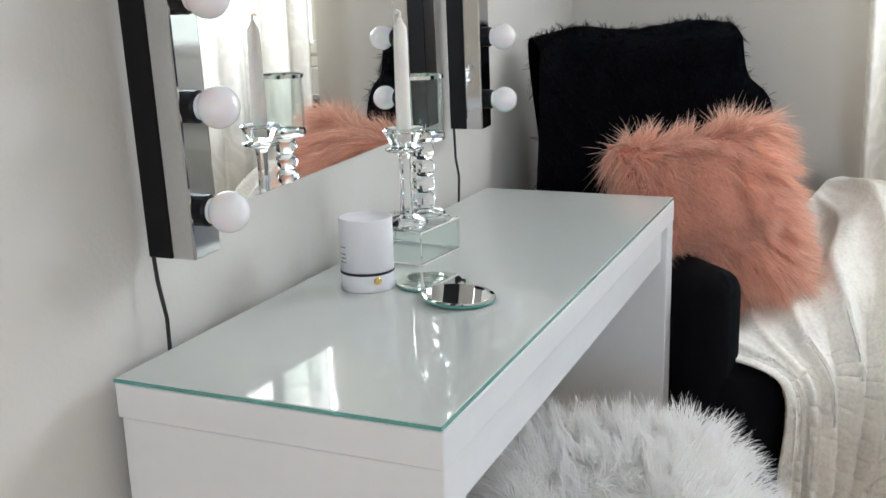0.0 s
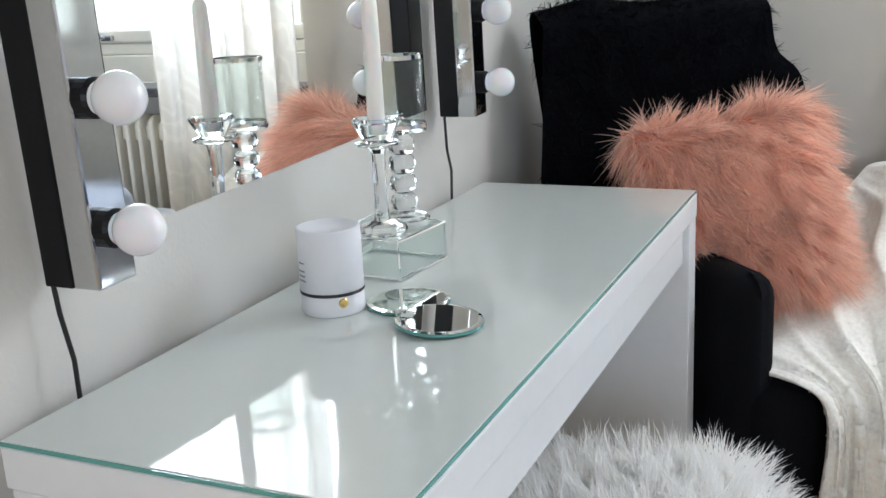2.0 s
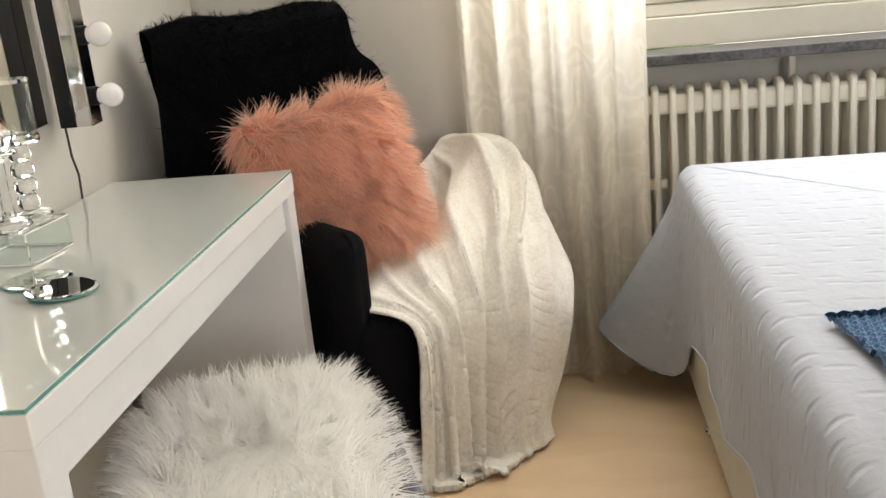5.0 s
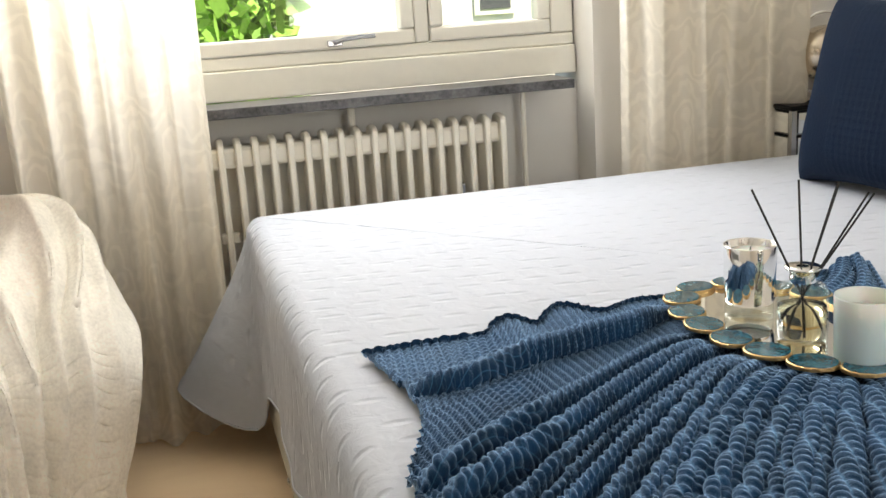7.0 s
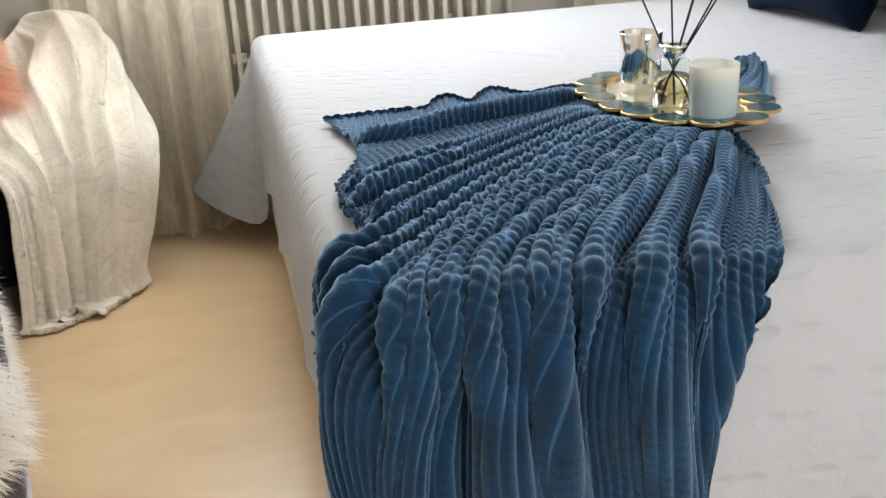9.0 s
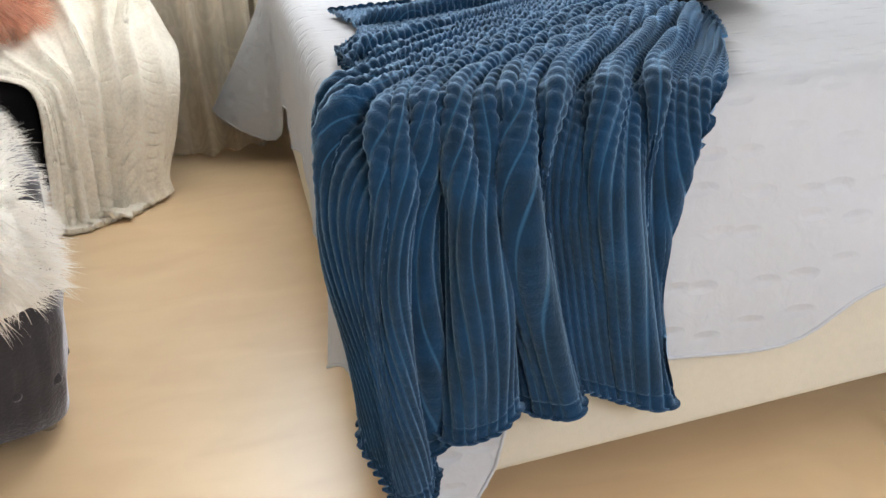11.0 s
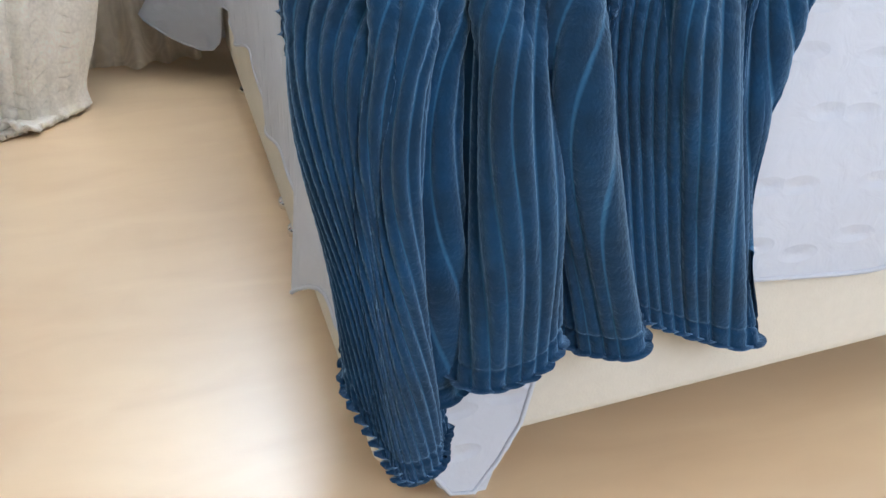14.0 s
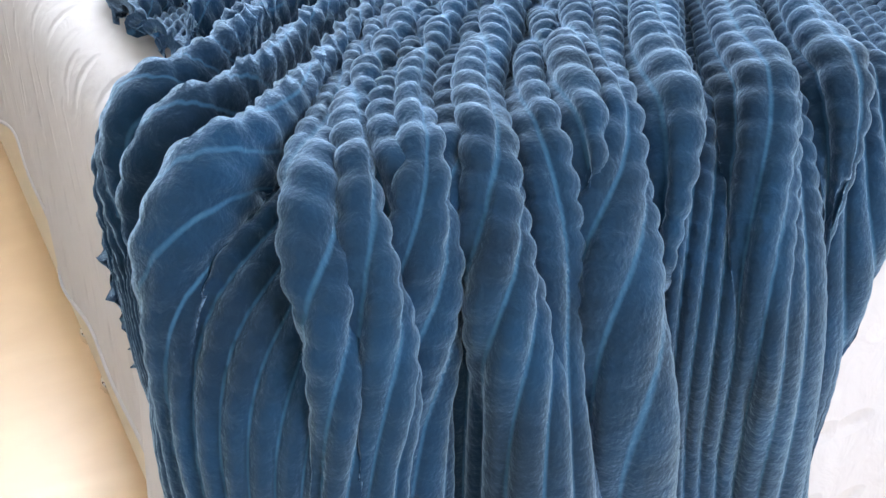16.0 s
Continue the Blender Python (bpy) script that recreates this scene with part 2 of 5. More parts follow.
def floor_mat():
    m = mat("floor_laminate", (0.60, 0.40, 0.225), 0.32, 0, 0.0, Specular_IOR_Level=0.75, Coat_Weight=0.35, Coat_Roughness=0.42)
    nt = m.node_tree
    b = nt.nodes["Principled BSDF"]
    co = nt.nodes.new("ShaderNodeTexCoord")
    mp = nt.nodes.new("ShaderNodeMapping")
    mp.inputs["Scale"].default_value = (1.8, 4.0, 1.0)
    nt.links.new(co.outputs["Object"], mp.inputs["Vector"])
    n1 = nt.nodes.new("ShaderNodeTexNoise")
    n1.inputs["Scale"].default_value, n1.inputs["Detail"].default_value, n1.inputs["Distortion"].default_value = 2.4, 9, 0.8
    nt.links.new(mp.outputs[0], n1.inputs["Vector"])
    n2 = nt.nodes.new("ShaderNodeTexNoise")
    n2.inputs["Scale"].default_value, n2.inputs["Detail"].default_value = 1.4, 3
    nt.links.new(co.outputs["Object"], n2.inputs["Vector"])
    add = nt.nodes.new("ShaderNodeMath")
    add.operation = "ADD"
    nt.links.new(n1.outputs[0], add.inputs[0])
    nt.links.new(n2.outputs[0], add.inputs[1])
    cr = nt.nodes.new("ShaderNodeValToRGB")
    cr.color_ramp.elements[0].position, cr.color_ramp.elements[1].position = 0.30, 0.72
    cr.color_ramp.elements[0].color, cr.color_ramp.elements[1].color = (0.71, 0.50, 0.30, 1), (0.85, 0.65, 0.42, 1)
    half = nt.nodes.new("ShaderNodeMath")
    half.operation = "MULTIPLY"
    half.inputs[1].default_value = 0.5
    nt.links.new(add.outputs[0], half.inputs[0])
    nt.links.new(half.outputs[0], cr.inputs[0])
    nt.links.new(cr.outputs[0], b.inputs["Base Color"])
    bn = nt.nodes.new("ShaderNodeBump")
    bn.inputs["Distance"].default_value = 0.0002
    nt.links.new(n1.outputs[0], bn.inputs["Height"])
    nt.links.new(bn.outputs[0], b.inputs["Normal"])
    return m


def quilt_mat():
    """Washed cotton, quilted in short dashes set in rows."""
    m = mat("quilted_cotton", (0.500, 0.530, 0.595), 0.85, 0, 0.03, 6)
    nt = m.node_tree
    b = nt.nodes["Principled BSDF"]
    uv = nt.nodes.new("ShaderNodeUVMap")
    mp = nt.nodes.new("ShaderNodeMapping")
    mp.inputs["Scale"].default_value = (14.0, 15.0, 1.0)
    nt.links.new(uv.outputs[0], mp.inputs["Vector"])
    v = nt.nodes.new("ShaderNodeTexVoronoi")
    v.voronoi_dimensions = "2D"
    v.inputs["Scale"].default_value, v.inputs["Randomness"].default_value = 1.0, 0.55
    nt.links.new(mp.outputs[0], v.inputs["Vector"])
    n = nt.nodes.new("ShaderNodeTexNoise")
    n.inputs["Scale"].default_value, n.inputs["Detail"].default_value, n.inputs["Distortion"].default_value = 28, 5, 0.6
    nt.links.new(uv.outputs[0], n.inputs["Vector"])
    off = nt.nodes.new("ShaderNodeVectorMath")
    off.operation = "SUBTRACT"
    nt.links.new(mp.outputs[0], off.inputs[0])
    nt.links.new(v.outputs["Position"], off.inputs[1])
    sq = nt.nodes.new("ShaderNodeVectorMath")
    sq.operation = "MULTIPLY"
    sq.inputs[1].default_value = (1.0, 2.3, 0.0)
    nt.links.new(off.outputs[0], sq.inputs[0])
    ln = nt.nodes.new("ShaderNodeVectorMath")
    ln.operation = "LENGTH"
    nt.links.new(sq.outputs[0], ln.inputs[0])
    pw = nt.nodes.new("ShaderNodeMapRange")
    pw.inputs["From Min"].default_value, pw.inputs["From Max"].default_value = 0.05, 0.36
    nt.links.new(ln.outputs["Value"], pw.inputs["Value"])
    ad = nt.nodes.new("ShaderNodeMath")
    ad.operation = "MULTIPLY_ADD"
    nt.links.new(n.outputs[0], ad.inputs[0])
    ad.inputs[1].default_value = 0.8
    nt.links.new(pw.outputs[0], ad.inputs[2])
    bn = nt.nodes.new("ShaderNodeBump")
    bn.inputs["Distance"].default_value = 0.006
    bn.inputs["Strength"].default_value = 0.6
    nt.links.new(ad.outputs[0], bn.inputs["Height"])
    nt.links.new(bn.outputs[0], b.inputs["Normal"])
    return m


M_FLOOR, M_QUILT = floor_mat(), quilt_mat()

# ---- building helpers ----


def link(name, me, material, parent=None, label="", smooth=False):
    me.materials.append(material)
    if smooth:
        me.polygons.foreach_set("use_smooth", [True] * len(me.polygons))
    ob = new(name, me)
    if parent:
        ob.parent = parent
    if label:
        ob["label"] = label
    return ob


def part(name, bm, material, parent=None, label="", smooth=False):
    me = bpy.data.meshes.new(name)
    bmesh.ops.recalc_face_normals(bm, faces=bm.faces)
    bm.to_mesh(me)
    bm.free()
    return link(name, me, material, parent, label, smooth)


def grid_mesh(name, P, close_u=False, uv=None):
    """A mesh over an array of points (rows, columns, 3)."""
    nv, nu, _ = P.shape
    i = np.arange(nv * nu).reshape(nv, nu)
    if close_u:
        i = np.concatenate([i, i[:, :1]], axis=1)
    q = np.stack([i[:-1, :-1], i[:-1, 1:], i[1:, 1:], i[1:, :-1]], axis=-1).reshape(-1, 4)
    me = bpy.data.meshes.new(name)
    me.from_pydata(P.reshape(-1, 3).tolist(), [], q.tolist())
    me.update()
    if uv is not None:
        me.uv_layers.new(name="weave").data.foreach_set("uv", uv.reshape(-1, 2)[q.ravel()].astype(np.float32).ravel())
    return me


def box(lo, hi, bevel=0.003, seg=2):
    bm = bmesh.new()
    bmesh.ops.create_cube(bm, size=1)
    lo, hi = Vector(lo), Vector(hi)
    for v in bm.verts:
        v.co = Vector([(a + b) / 2 + c * (b - a) for a, b, c in zip(lo, hi, v.co)])
    if bevel:
        bmesh.ops.bevel(bm, geom=bm.edges[:], offset=bevel, segments=seg, affect="EDGES", profile=0.5)
    return bm


def lathe(profile, n=32, at=(0, 0, 0), cap=True):
    bm = bmesh.new()
    rings = []
    for r, z in profile:
        rings.append([bm.verts.new((at[0] + r * math.cos(2 * math.pi * k / n), at[1] + r * math.sin(2 * math.pi * k / n), at[2] + z)) for k in range(n)])
    for a, b in zip(rings, rings[1:]):
        for k in range(n):
            bm.faces.new((a[k], a[(k + 1) % n], b[(k + 1) % n], b[k]))
    if cap:
        bm.faces.new(rings[0])
        bm.faces.new(rings[-1])
    return bm


def tube(points, r, n=8):
    bm = bmesh.new()
    pts = [Vector(p) for p in points]
    rings = []
    for k, p in enumerate(pts):
        d = (pts[min(k + 1, len(pts) - 1)] - pts[max(k - 1, 0)]).normalized()
        a = d.orthogonal().normalized()
        b = d.cross(a)
        if rings:
            a = (last_a - d * last_a.dot(d)).normalized()
            b = d.cross(a)
        last_a = a
        rings.append([bm.verts.new(p + r * (math.cos(2 * math.pi * j / n) * a + math.sin(2 * math.pi * j / n) * b)) for j in range(n)])
    for a, b in zip(rings, rings[1:]):
        for k in range(n):
            bm.faces.new((a[k], a[(k + 1) % n], b[(k + 1) % n], b[k]))
    bm.faces.new(rings[0])
    bm.faces.new(rings[-1])
    return bm


def thing(name, at, label, category, group=""):
    e = new(name)
    e.location = at
    return tagged(e, label, category, group)


def smooth_grid(ctrl, nv, nu):
    """Catmull-Rom surface through a small net of control points."""
    C = np.array(ctrl, float)

    def along(A, n):
        m = len(A)
        A = np.concatenate([[2 * A[0] - A[1]], A, [2 * A[-1] - A[-2]]])
        t = np.linspace(0, m - 1, n)
        k = np.minimum(t.astype(int), m - 2)
        f = (t - k).reshape(-1, *([1] * (A.ndim - 1)))
        p0, p1, p2, p3 = A[k], A[k + 1], A[k + 2], A[k + 3]
        return 0.5 * (2 * p1 + (p2 - p0) * f + (2 * p0 - 5 * p1 + 4 * p2 - p3) * f ** 2 + (3 * p1 - p0 - 3 * p2 + p3) * f ** 3)

    S = along(C, nv)
    return along(S.transpose(1, 0, 2), nu).transpose(1, 0, 2)


def normals_of(P):
    du, dv = np.gradient(P, axis=1), np.gradient(P, axis=0)
    n = np.cross(du, dv)
    return n / np.maximum(np.linalg.norm(n, axis=-1, keepdims=True), 1e-9)


def fur(name, roots, normals, flow, length, width, material, parent, seed, spread=0.5, droop=0.5, label="", clump=0.0, lock=0.0):
    """Tapered strands, one thin bent blade each."""
    rng = np.random.default_rng(seed)
    n = len(roots)
    flow = np.broadcast_to(flow, (n, 3))
    d = normals + flow + rng.normal(0, spread, (n, 3))
    pull = np.zeros((n, 3))
    if clump:
        cell = np.floor(roots / clump + rng.normal(0, 0.15, (n, 3))).astype(int)
        h = (cell[:, 0] * 73856093 ^ cell[:, 1] * 19349663 ^ cell[:, 2] * 83492791) % 9973
        table = rng.normal(0, spread * 2.2, (9973, 3))
        d = d + table[h]
        if lock:
            total = np.stack([np.bincount(h, roots[:, k], 9973) for k in range(3)], -1)
            pull = lock * (total / np.maximum(np.bincount(h, minlength=9973), 1)[:, None])[h] - lock * roots
    d /= np.linalg.norm(d, axis=1, keepdims=True)
    inward = np.sum(d * normals, axis=1, keepdims=True)
    d = d + normals * np.maximum(0.18 - inward, 0)
    L = length * rng.uniform(0.65, 1.25, (n, 1))
    side = np.cross(d, rng.normal(0, 1, (n, 3)))
    side /= np.linalg.norm(side, axis=1, keepdims=True)
    bend = rng.normal(0, 0.12, (n, 3)) + np.array([0, 0, -droop]) * 0.5
    bend -= normals * np.minimum(np.sum(bend * normals, axis=1, keepdims=True), 0) * 0.8
    P = np.zeros((n, 7, 3))
    for k, t in enumerate((0.0, 0.4, 0.75)):
        c = roots + d * L * t + bend * L * t * t + pull * t
        w = width * (1.0, 0.8, 0.45)[k] / 2
        P[:, 2 * k], P[:, 2 * k + 1] = c - side * w, c + side * w
    P[:, 6] = roots + d * L + bend * L + pull
    b = (np.arange(n) * 7)[:, None]
    quads = np.concatenate([b + np.array([[0, 1, 3, 2]]), b + np.array([[2, 3, 5, 4]])])
    tris = b + np.array([[4, 5, 6]])
    me = bpy.data.meshes.new(name)
    me.from_pydata(P.reshape(-1, 3).tolist(), [], quads.tolist() + tris.tolist())
    me.update()
    ob = link(name, me, material, parent, label, True)
    ob["kind"] = "stuff"
    return ob


def scatter(P, n, seed):
    """n random places on a grid surface, with its normals."""
    rng = np.random.default_rng(seed)
    N = normals_of(P)
    nv, nu, _ = P.shape
    e = np.linalg.norm(np.cross(P[1:, :-1] - P[:-1, :-1], P[:-1, 1:] - P[:-1, :-1]), axis=-1).ravel()
    c = rng.choice(len(e), n, p=e / e.sum())
    i, j = c // (nu - 1), c % (nu - 1)
    a, b = rng.random((n, 1)), rng.random((n, 1))

    def at(A):
        return A[i, j] * (1 - a) * (1 - b) + A[i + 1, j] * a * (1 - b) + A[i, j + 1] * (1 - a) * b + A[i + 1, j + 1] * a * b

    return at(P), at(N)

# ---- room ----
WX0, WX1 = 0.80, 2.34          # window niche across
WALL_Y, NICHE_Y = 1.98, 2.12
ROOM_X, NEAR_Y, TOP = 3.55, -3.0, 2.5


def structure(name, lo, hi, material, label, category, bevel=0.0):
    return tagged(part(name, box(lo, hi, bevel), material), label, category, kind="structure")


structure("floor", (-0.2, -3.2, -0.1), (3.75, 2.3, 0.0), M_FLOOR, "pale beige wood-grained laminate floor with a soft sheen", "floor")
structure("ceiling", (-0.2, -3.2, TOP), (3.75, 2.3, TOP + 0.1), M_CEIL, "plain white ceiling", "ceiling")
structure("wall_west", (-0.23, -3.2, 0.0), (-0.03, 2.3, TOP), M_WALL, "plain off-white painted wall behind the desk", "wall")
structure("wall_east", (ROOM_X, -3.2, 0.0), (ROOM_X + 0.2, 2.3, TOP), M_WALL, "plain off-white painted wall behind the bed head", "wall")


def joined_wall(name, blocks, label):
    bm = bmesh.new()
    for lo, hi in blocks:
        b = box(lo, hi, 0)
        me = bpy.data.meshes.new("tmp")
        b.to_mesh(me)
        b.free()
        bm.from_mesh(me)
        bpy.data.meshes.remove(me)
    return tagged(part(name, bm, M_WALL), label, "wall", kind="structure")


joined_wall("wall_north", [((-0.03, WALL_Y, 0), (WX0, 2.3, TOP)), ((WX1 + 0.06, WALL_Y, 0), (ROOM_X, 2.3, TOP)), ((WX0, WALL_Y, 2.28), (WX1 + 0.06, 2.3, TOP)), ((WX0, NICHE_Y, 0), (WX1 + 0.06, 2.3, 0.86))], "off-white painted wall with a window niche")
# unseen opening, cut only to hold the added south fill
SX0, SX1, SZ0, SZ1 = 2.05, 3.45, 0.88, 2.22
joined_wall("wall_south", [((-0.03, -3.2, 0), (SX0, NEAR_Y, TOP)), ((SX1, -3.2, 0), (ROOM_X, NEAR_Y, TOP)), ((SX0, -3.2, 0), (SX1, NEAR_Y, SZ0)), ((SX0, -3.2, SZ1), (SX1, NEAR_Y, TOP))], "off-white painted wall with an unseen opening added for fill light")
structure("baseboard_west", (-0.03, NEAR_Y, 0), (-0.014, WALL_Y, 0.07), M_TRIM, "low white painted baseboard", "baseboard", 0.003)
structure("baseboard_north", (0.0, WALL_Y - 0.013, 0), (WX0, WALL_Y, 0.07), M_TRIM, "low white painted baseboard", "baseboard", 0.003)


def build_window():
    w = thing("window_1", (0, 0, 0), "white painted double casement window, closed, over a marble sill", "window")
    w["kind"] = "structure"
    x0, x1, z0, z1 = WX0, WX1 + 0.055, 0.885, 2.27
    part("bottom_board", box((x0, 2.105, z0), (x1, 2.2, 0.972), 0.004), M_TRIM, w)
    part("frame_bottom", box((x0, 2.12, 0.973), (x1, 2.22, 1.01), 0.006), M_TRIM, w)
    part("frame_top", box((x0, 2.12, z1 - 0.06), (x1, 2.22, z1), 0.006), M_TRIM, w)
    part("frame_side", box((x0, 2.12, 1.011), (x0 + 0.05, 2.22, z1 - 0.061), 0.006), M_TRIM, w)
    part("frame_side", box((x1 - 0.075, 2.12, 1.011), (x1, 2.22, z1 - 0.061), 0.006), M_TRIM, w)
    part("mullion", box((1.885, 2.125, 1.011), (1.93, 2.215, z1 - 0.061), 0.006), M_TRIM, w)
    for a, b in ((x0 + 0.052, 1.883), (1.932, x1 - 0.077)):
        sash = part("sash", box((a, 2.115, 1.013), (b, 2.175, 1.055), 0.006), M_TRIM, w)
        part("top_rail", box((a, 2.115, z1 - 0.11), (b, 2.175, z1 - 0.063), 0.006), M_TRIM, sash)
        part("stile", box((a, 2.115, 1.056), (a + 0.042, 2.175, z1 - 0.111), 0.006), M_TRIM, sash)
        part("stile", box((b - 0.042, 2.115, 1.056), (b, 2.175, z1 - 0.111), 0.006), M_TRIM, sash)
        pane = part("pane", box((a + 0.043, 2.145, 1.056), (b - 0.043, 2.149, z1 - 0.111), 0), M_GLASS, sash, "clear window glass")
        pane.visible_shadow = False
    h = part("handle", box((1.615, 2.098, 1.02), (1.66, 2.114, 1.038), 0.003), M_STEEL, w, "small steel casement fastener")
    part("lever", tube([(1.635, 2.094, 1.03), (1.66, 2.085, 1.038), (1.72, 2.083, 1.043), (1.755, 2.085, 1.043)], 0.006), M_STEEL, h)


build_window()
sill = structure("window_sill", (WX0, 1.925, 0.856), (WX1 - 0.025, 2.104, 0.884), M_MARBLE, "grey marble window sill with dark veins", "window sill", 0.003)


def build_radiator():
    r = thing("radiator", (0, 0, 0), "cream enamelled column radiator below the window sill", "radiator")
    n, x0, step = 20, 1.17, 0.0485
    prof_top, prof_bot = 0.797, 0.16
    base = None
    for k in range(n):
        x = x0 + k * step
        bm = bmesh.new()
        pts = []
        for j in range(9):
            a = math.pi * j / 8
            pts.append((1.985 - 0.045 * math.cos(a), prof_top - 0.02 + 0.02 * math.sin(a)))
        for j in range(9):
            a = math.pi * j / 8
            pts.append((1.985 + 0.045 * math.cos(a), prof_bot + 0.02 - 0.02 * math.sin(a)))
        f, b = ([bm.verts.new((dx, y, z)) for y, z in pts] for dx in (-0.009, 0.009))
        bm.faces.new(f)
        bm.faces.new(b)
        for i in range(len(pts)):
            bm.faces.new((f[i], f[(i + 1) % len(pts)], b[(i + 1) % len(pts)], b[i]))
        bmesh.ops.bevel(bm, geom=[e for e in bm.edges], offset=0.004, segments=1, affect="EDGES")
        if base is None:
            base = part("column", bm, M_RAD, r)
            base.location = (x, 0, 0)
        else:
            bm.free()
            o = new("column", base.data)
            o.parent, o.location = r, (x, 0, 0)
    for z in (prof_top - 0.055, prof_bot + 0.05):
        part("header", box((x0, 1.965, z - 0.03), (x0 + (n - 1) * step, 2.005, z + 0.03), 0.012), M_RAD, r)
    part("back_plate", box((x0 - 0.01, 2.035, 0.2), (x0 + (n - 1) * step + 0.01, 2.045, 0.77), 0.002), M_RAD, r)
    part("pipe", tube([(x0 + 0.49, 2.06, 0.86), (x0 + 0.49, 2.06, 0.2)], 0.011), M_RAD, r)
    part("side_pipe", tube([(x0 + n * step + 0.06, 2.07, 0.85), (x0 + n * step + 0.06, 2.07, 0.0)], 0.009), M_RAD, r)
    part("bracket", box((x0 + 0.075, 1.962, 0.50), (x0 + 0.125, 1.985, 0.53), 0.003), M_RAD, r)
    part("valve", box((x0 + 0.775, 1.955, 0.55), (x0 + 0.80, 1.985, 0.60), 0.004), M_STEEL, r, "small dark valve")
    part("foot", box((x0 + 0.05, 1.96, 0.0), (x0 + 0.08, 2.0, 0.165), 0.003), M_RAD, r)
    part("foot", box((x0 + 0.85, 1.96, 0.0), (x0 + 0.88, 2.0, 0.165), 0.003), M_RAD, r)


build_radiator()


def curtain(x0, x1, y, folds, seed, label):
    rng = np.random.default_rng(seed)
    nu, nv = 260, 90
    u, v = np.meshgrid(np.linspace(0, 1, nu), np.linspace(0, 1, nv))
    ph = rng.uniform(0, 6.28, 6)
    w = np.zeros_like(u)
    for k, (f, a) in enumerate(((folds, 1.0), (folds * 0.61, 0.7), (folds * 1.9, 0.35))):
        w += a * np.sin(2 * np.pi * f * u + ph[k] + 0.8 * np.sin(3 * v + ph[k + 2]))
    amp = 0.011 + 0.010 * v
    X = x0 + (x1 - x0) * (u + 0.012 * np.sin(2 * np.pi * folds * u + ph[4])) - 0.03 * (v - 0.5) * (u - 0.5)
    Y = y + amp * w - 0.05 * np.clip((v - 0.93) / 0.07, 0, 1) ** 2 * (1 + 0.5 * np.sin(9 * u + ph[5]))
    Z = 2.36 * (1 - v) + 0.010 + 0.004 * np.clip((v - 0.93) / 0.07, 0, 1) * (1 + np.sin(2 * np.pi * folds * 0.8 * u))
    c = link("curtain", grid_mesh("curtain", np.stack([X, Y, Z], -1)), M_CURTAIN, None, "", True)
    tagged(c, label, "curtain", "window curtains")
    m = c.modifiers.new("thick", "SOLIDIFY")
    m.thickness = 0.0006
    return c


curtain(0.745, 1.245, 1.845, 6, 4, "sheer ivory damask curtain hanging to the floor, sunlit")
curtain(2.42, 3.06, 1.86, 5, 11, "ivory damask curtain with woven scrolls, hanging beside the window")
rod = part("curtain_rod", tube([(0.6, 1.86, 2.39), (3.2, 1.86, 2.39)], 0.012), M_STEEL)
tagged(rod, "plain steel curtain rod above the window", "curtain rod")

# ---- outside ----
ground = tagged(part("ground", box((-60, 2.3, -1.3), (60, 200, -1.2), 0), M_LAWN), "green lawn outside the window", "ground", kind="structure")


def build_hedge():
    rng = np.random.default_rng(5)
    n = 9000
    c = np.stack([rng.uniform(-1.2, 2.3, n), rng.uniform(7.5, 9.0, n), rng.uniform(-1.2, 1.9, n)], -1)
    c[:, 2] = np.minimum(c[:, 2], 1.35 + 0.4 * np.sin(c[:, 0] * 3) + rng.uniform(-0.3, 0.3, n))
    a, b = rng.normal(0, 0.05, (n, 3)), rng.normal(0, 0.05, (n, 3))
    P = np.stack([c - a, c + b, c + a, c - b], 1)
    me = bpy.data.meshes.new("hedge")
    me.from_pydata(P.reshape(-1, 3).tolist(), [], np.arange(4 * n).reshape(-1, 4).tolist())
    h = link("hedge", me, M_LEAF)
    tagged(h, "sunlit green leafy hedge outside the window", "hedge", kind="stuff")


build_hedge()


def build_house():
    h = thing("house", (0, 0, 0), "pale rendered house across the garden", "house")
    part("wall", box((2.3, 13.0, -1.3), (14, 19, 6.0), 0.02), M_RENDER, h)
    part("roof", box((2.0, 12.6, 6.0), (14.3, 19.4, 6.5), 0.05), M_BLACK, h)
    for x in (5.75, 8.6):
        f = part("window", box((x - 0.3, 12.94, 0.75), (x + 0.3, 12.99, 1.75), 0.01), M_TRIM, h)
        part("pane", box((x - 0.22, 12.92, 0.83), (x + 0.22, 12.935, 1.67), 0), M_DARKGLASS, f)


build_house()

# ---- dressing table ----


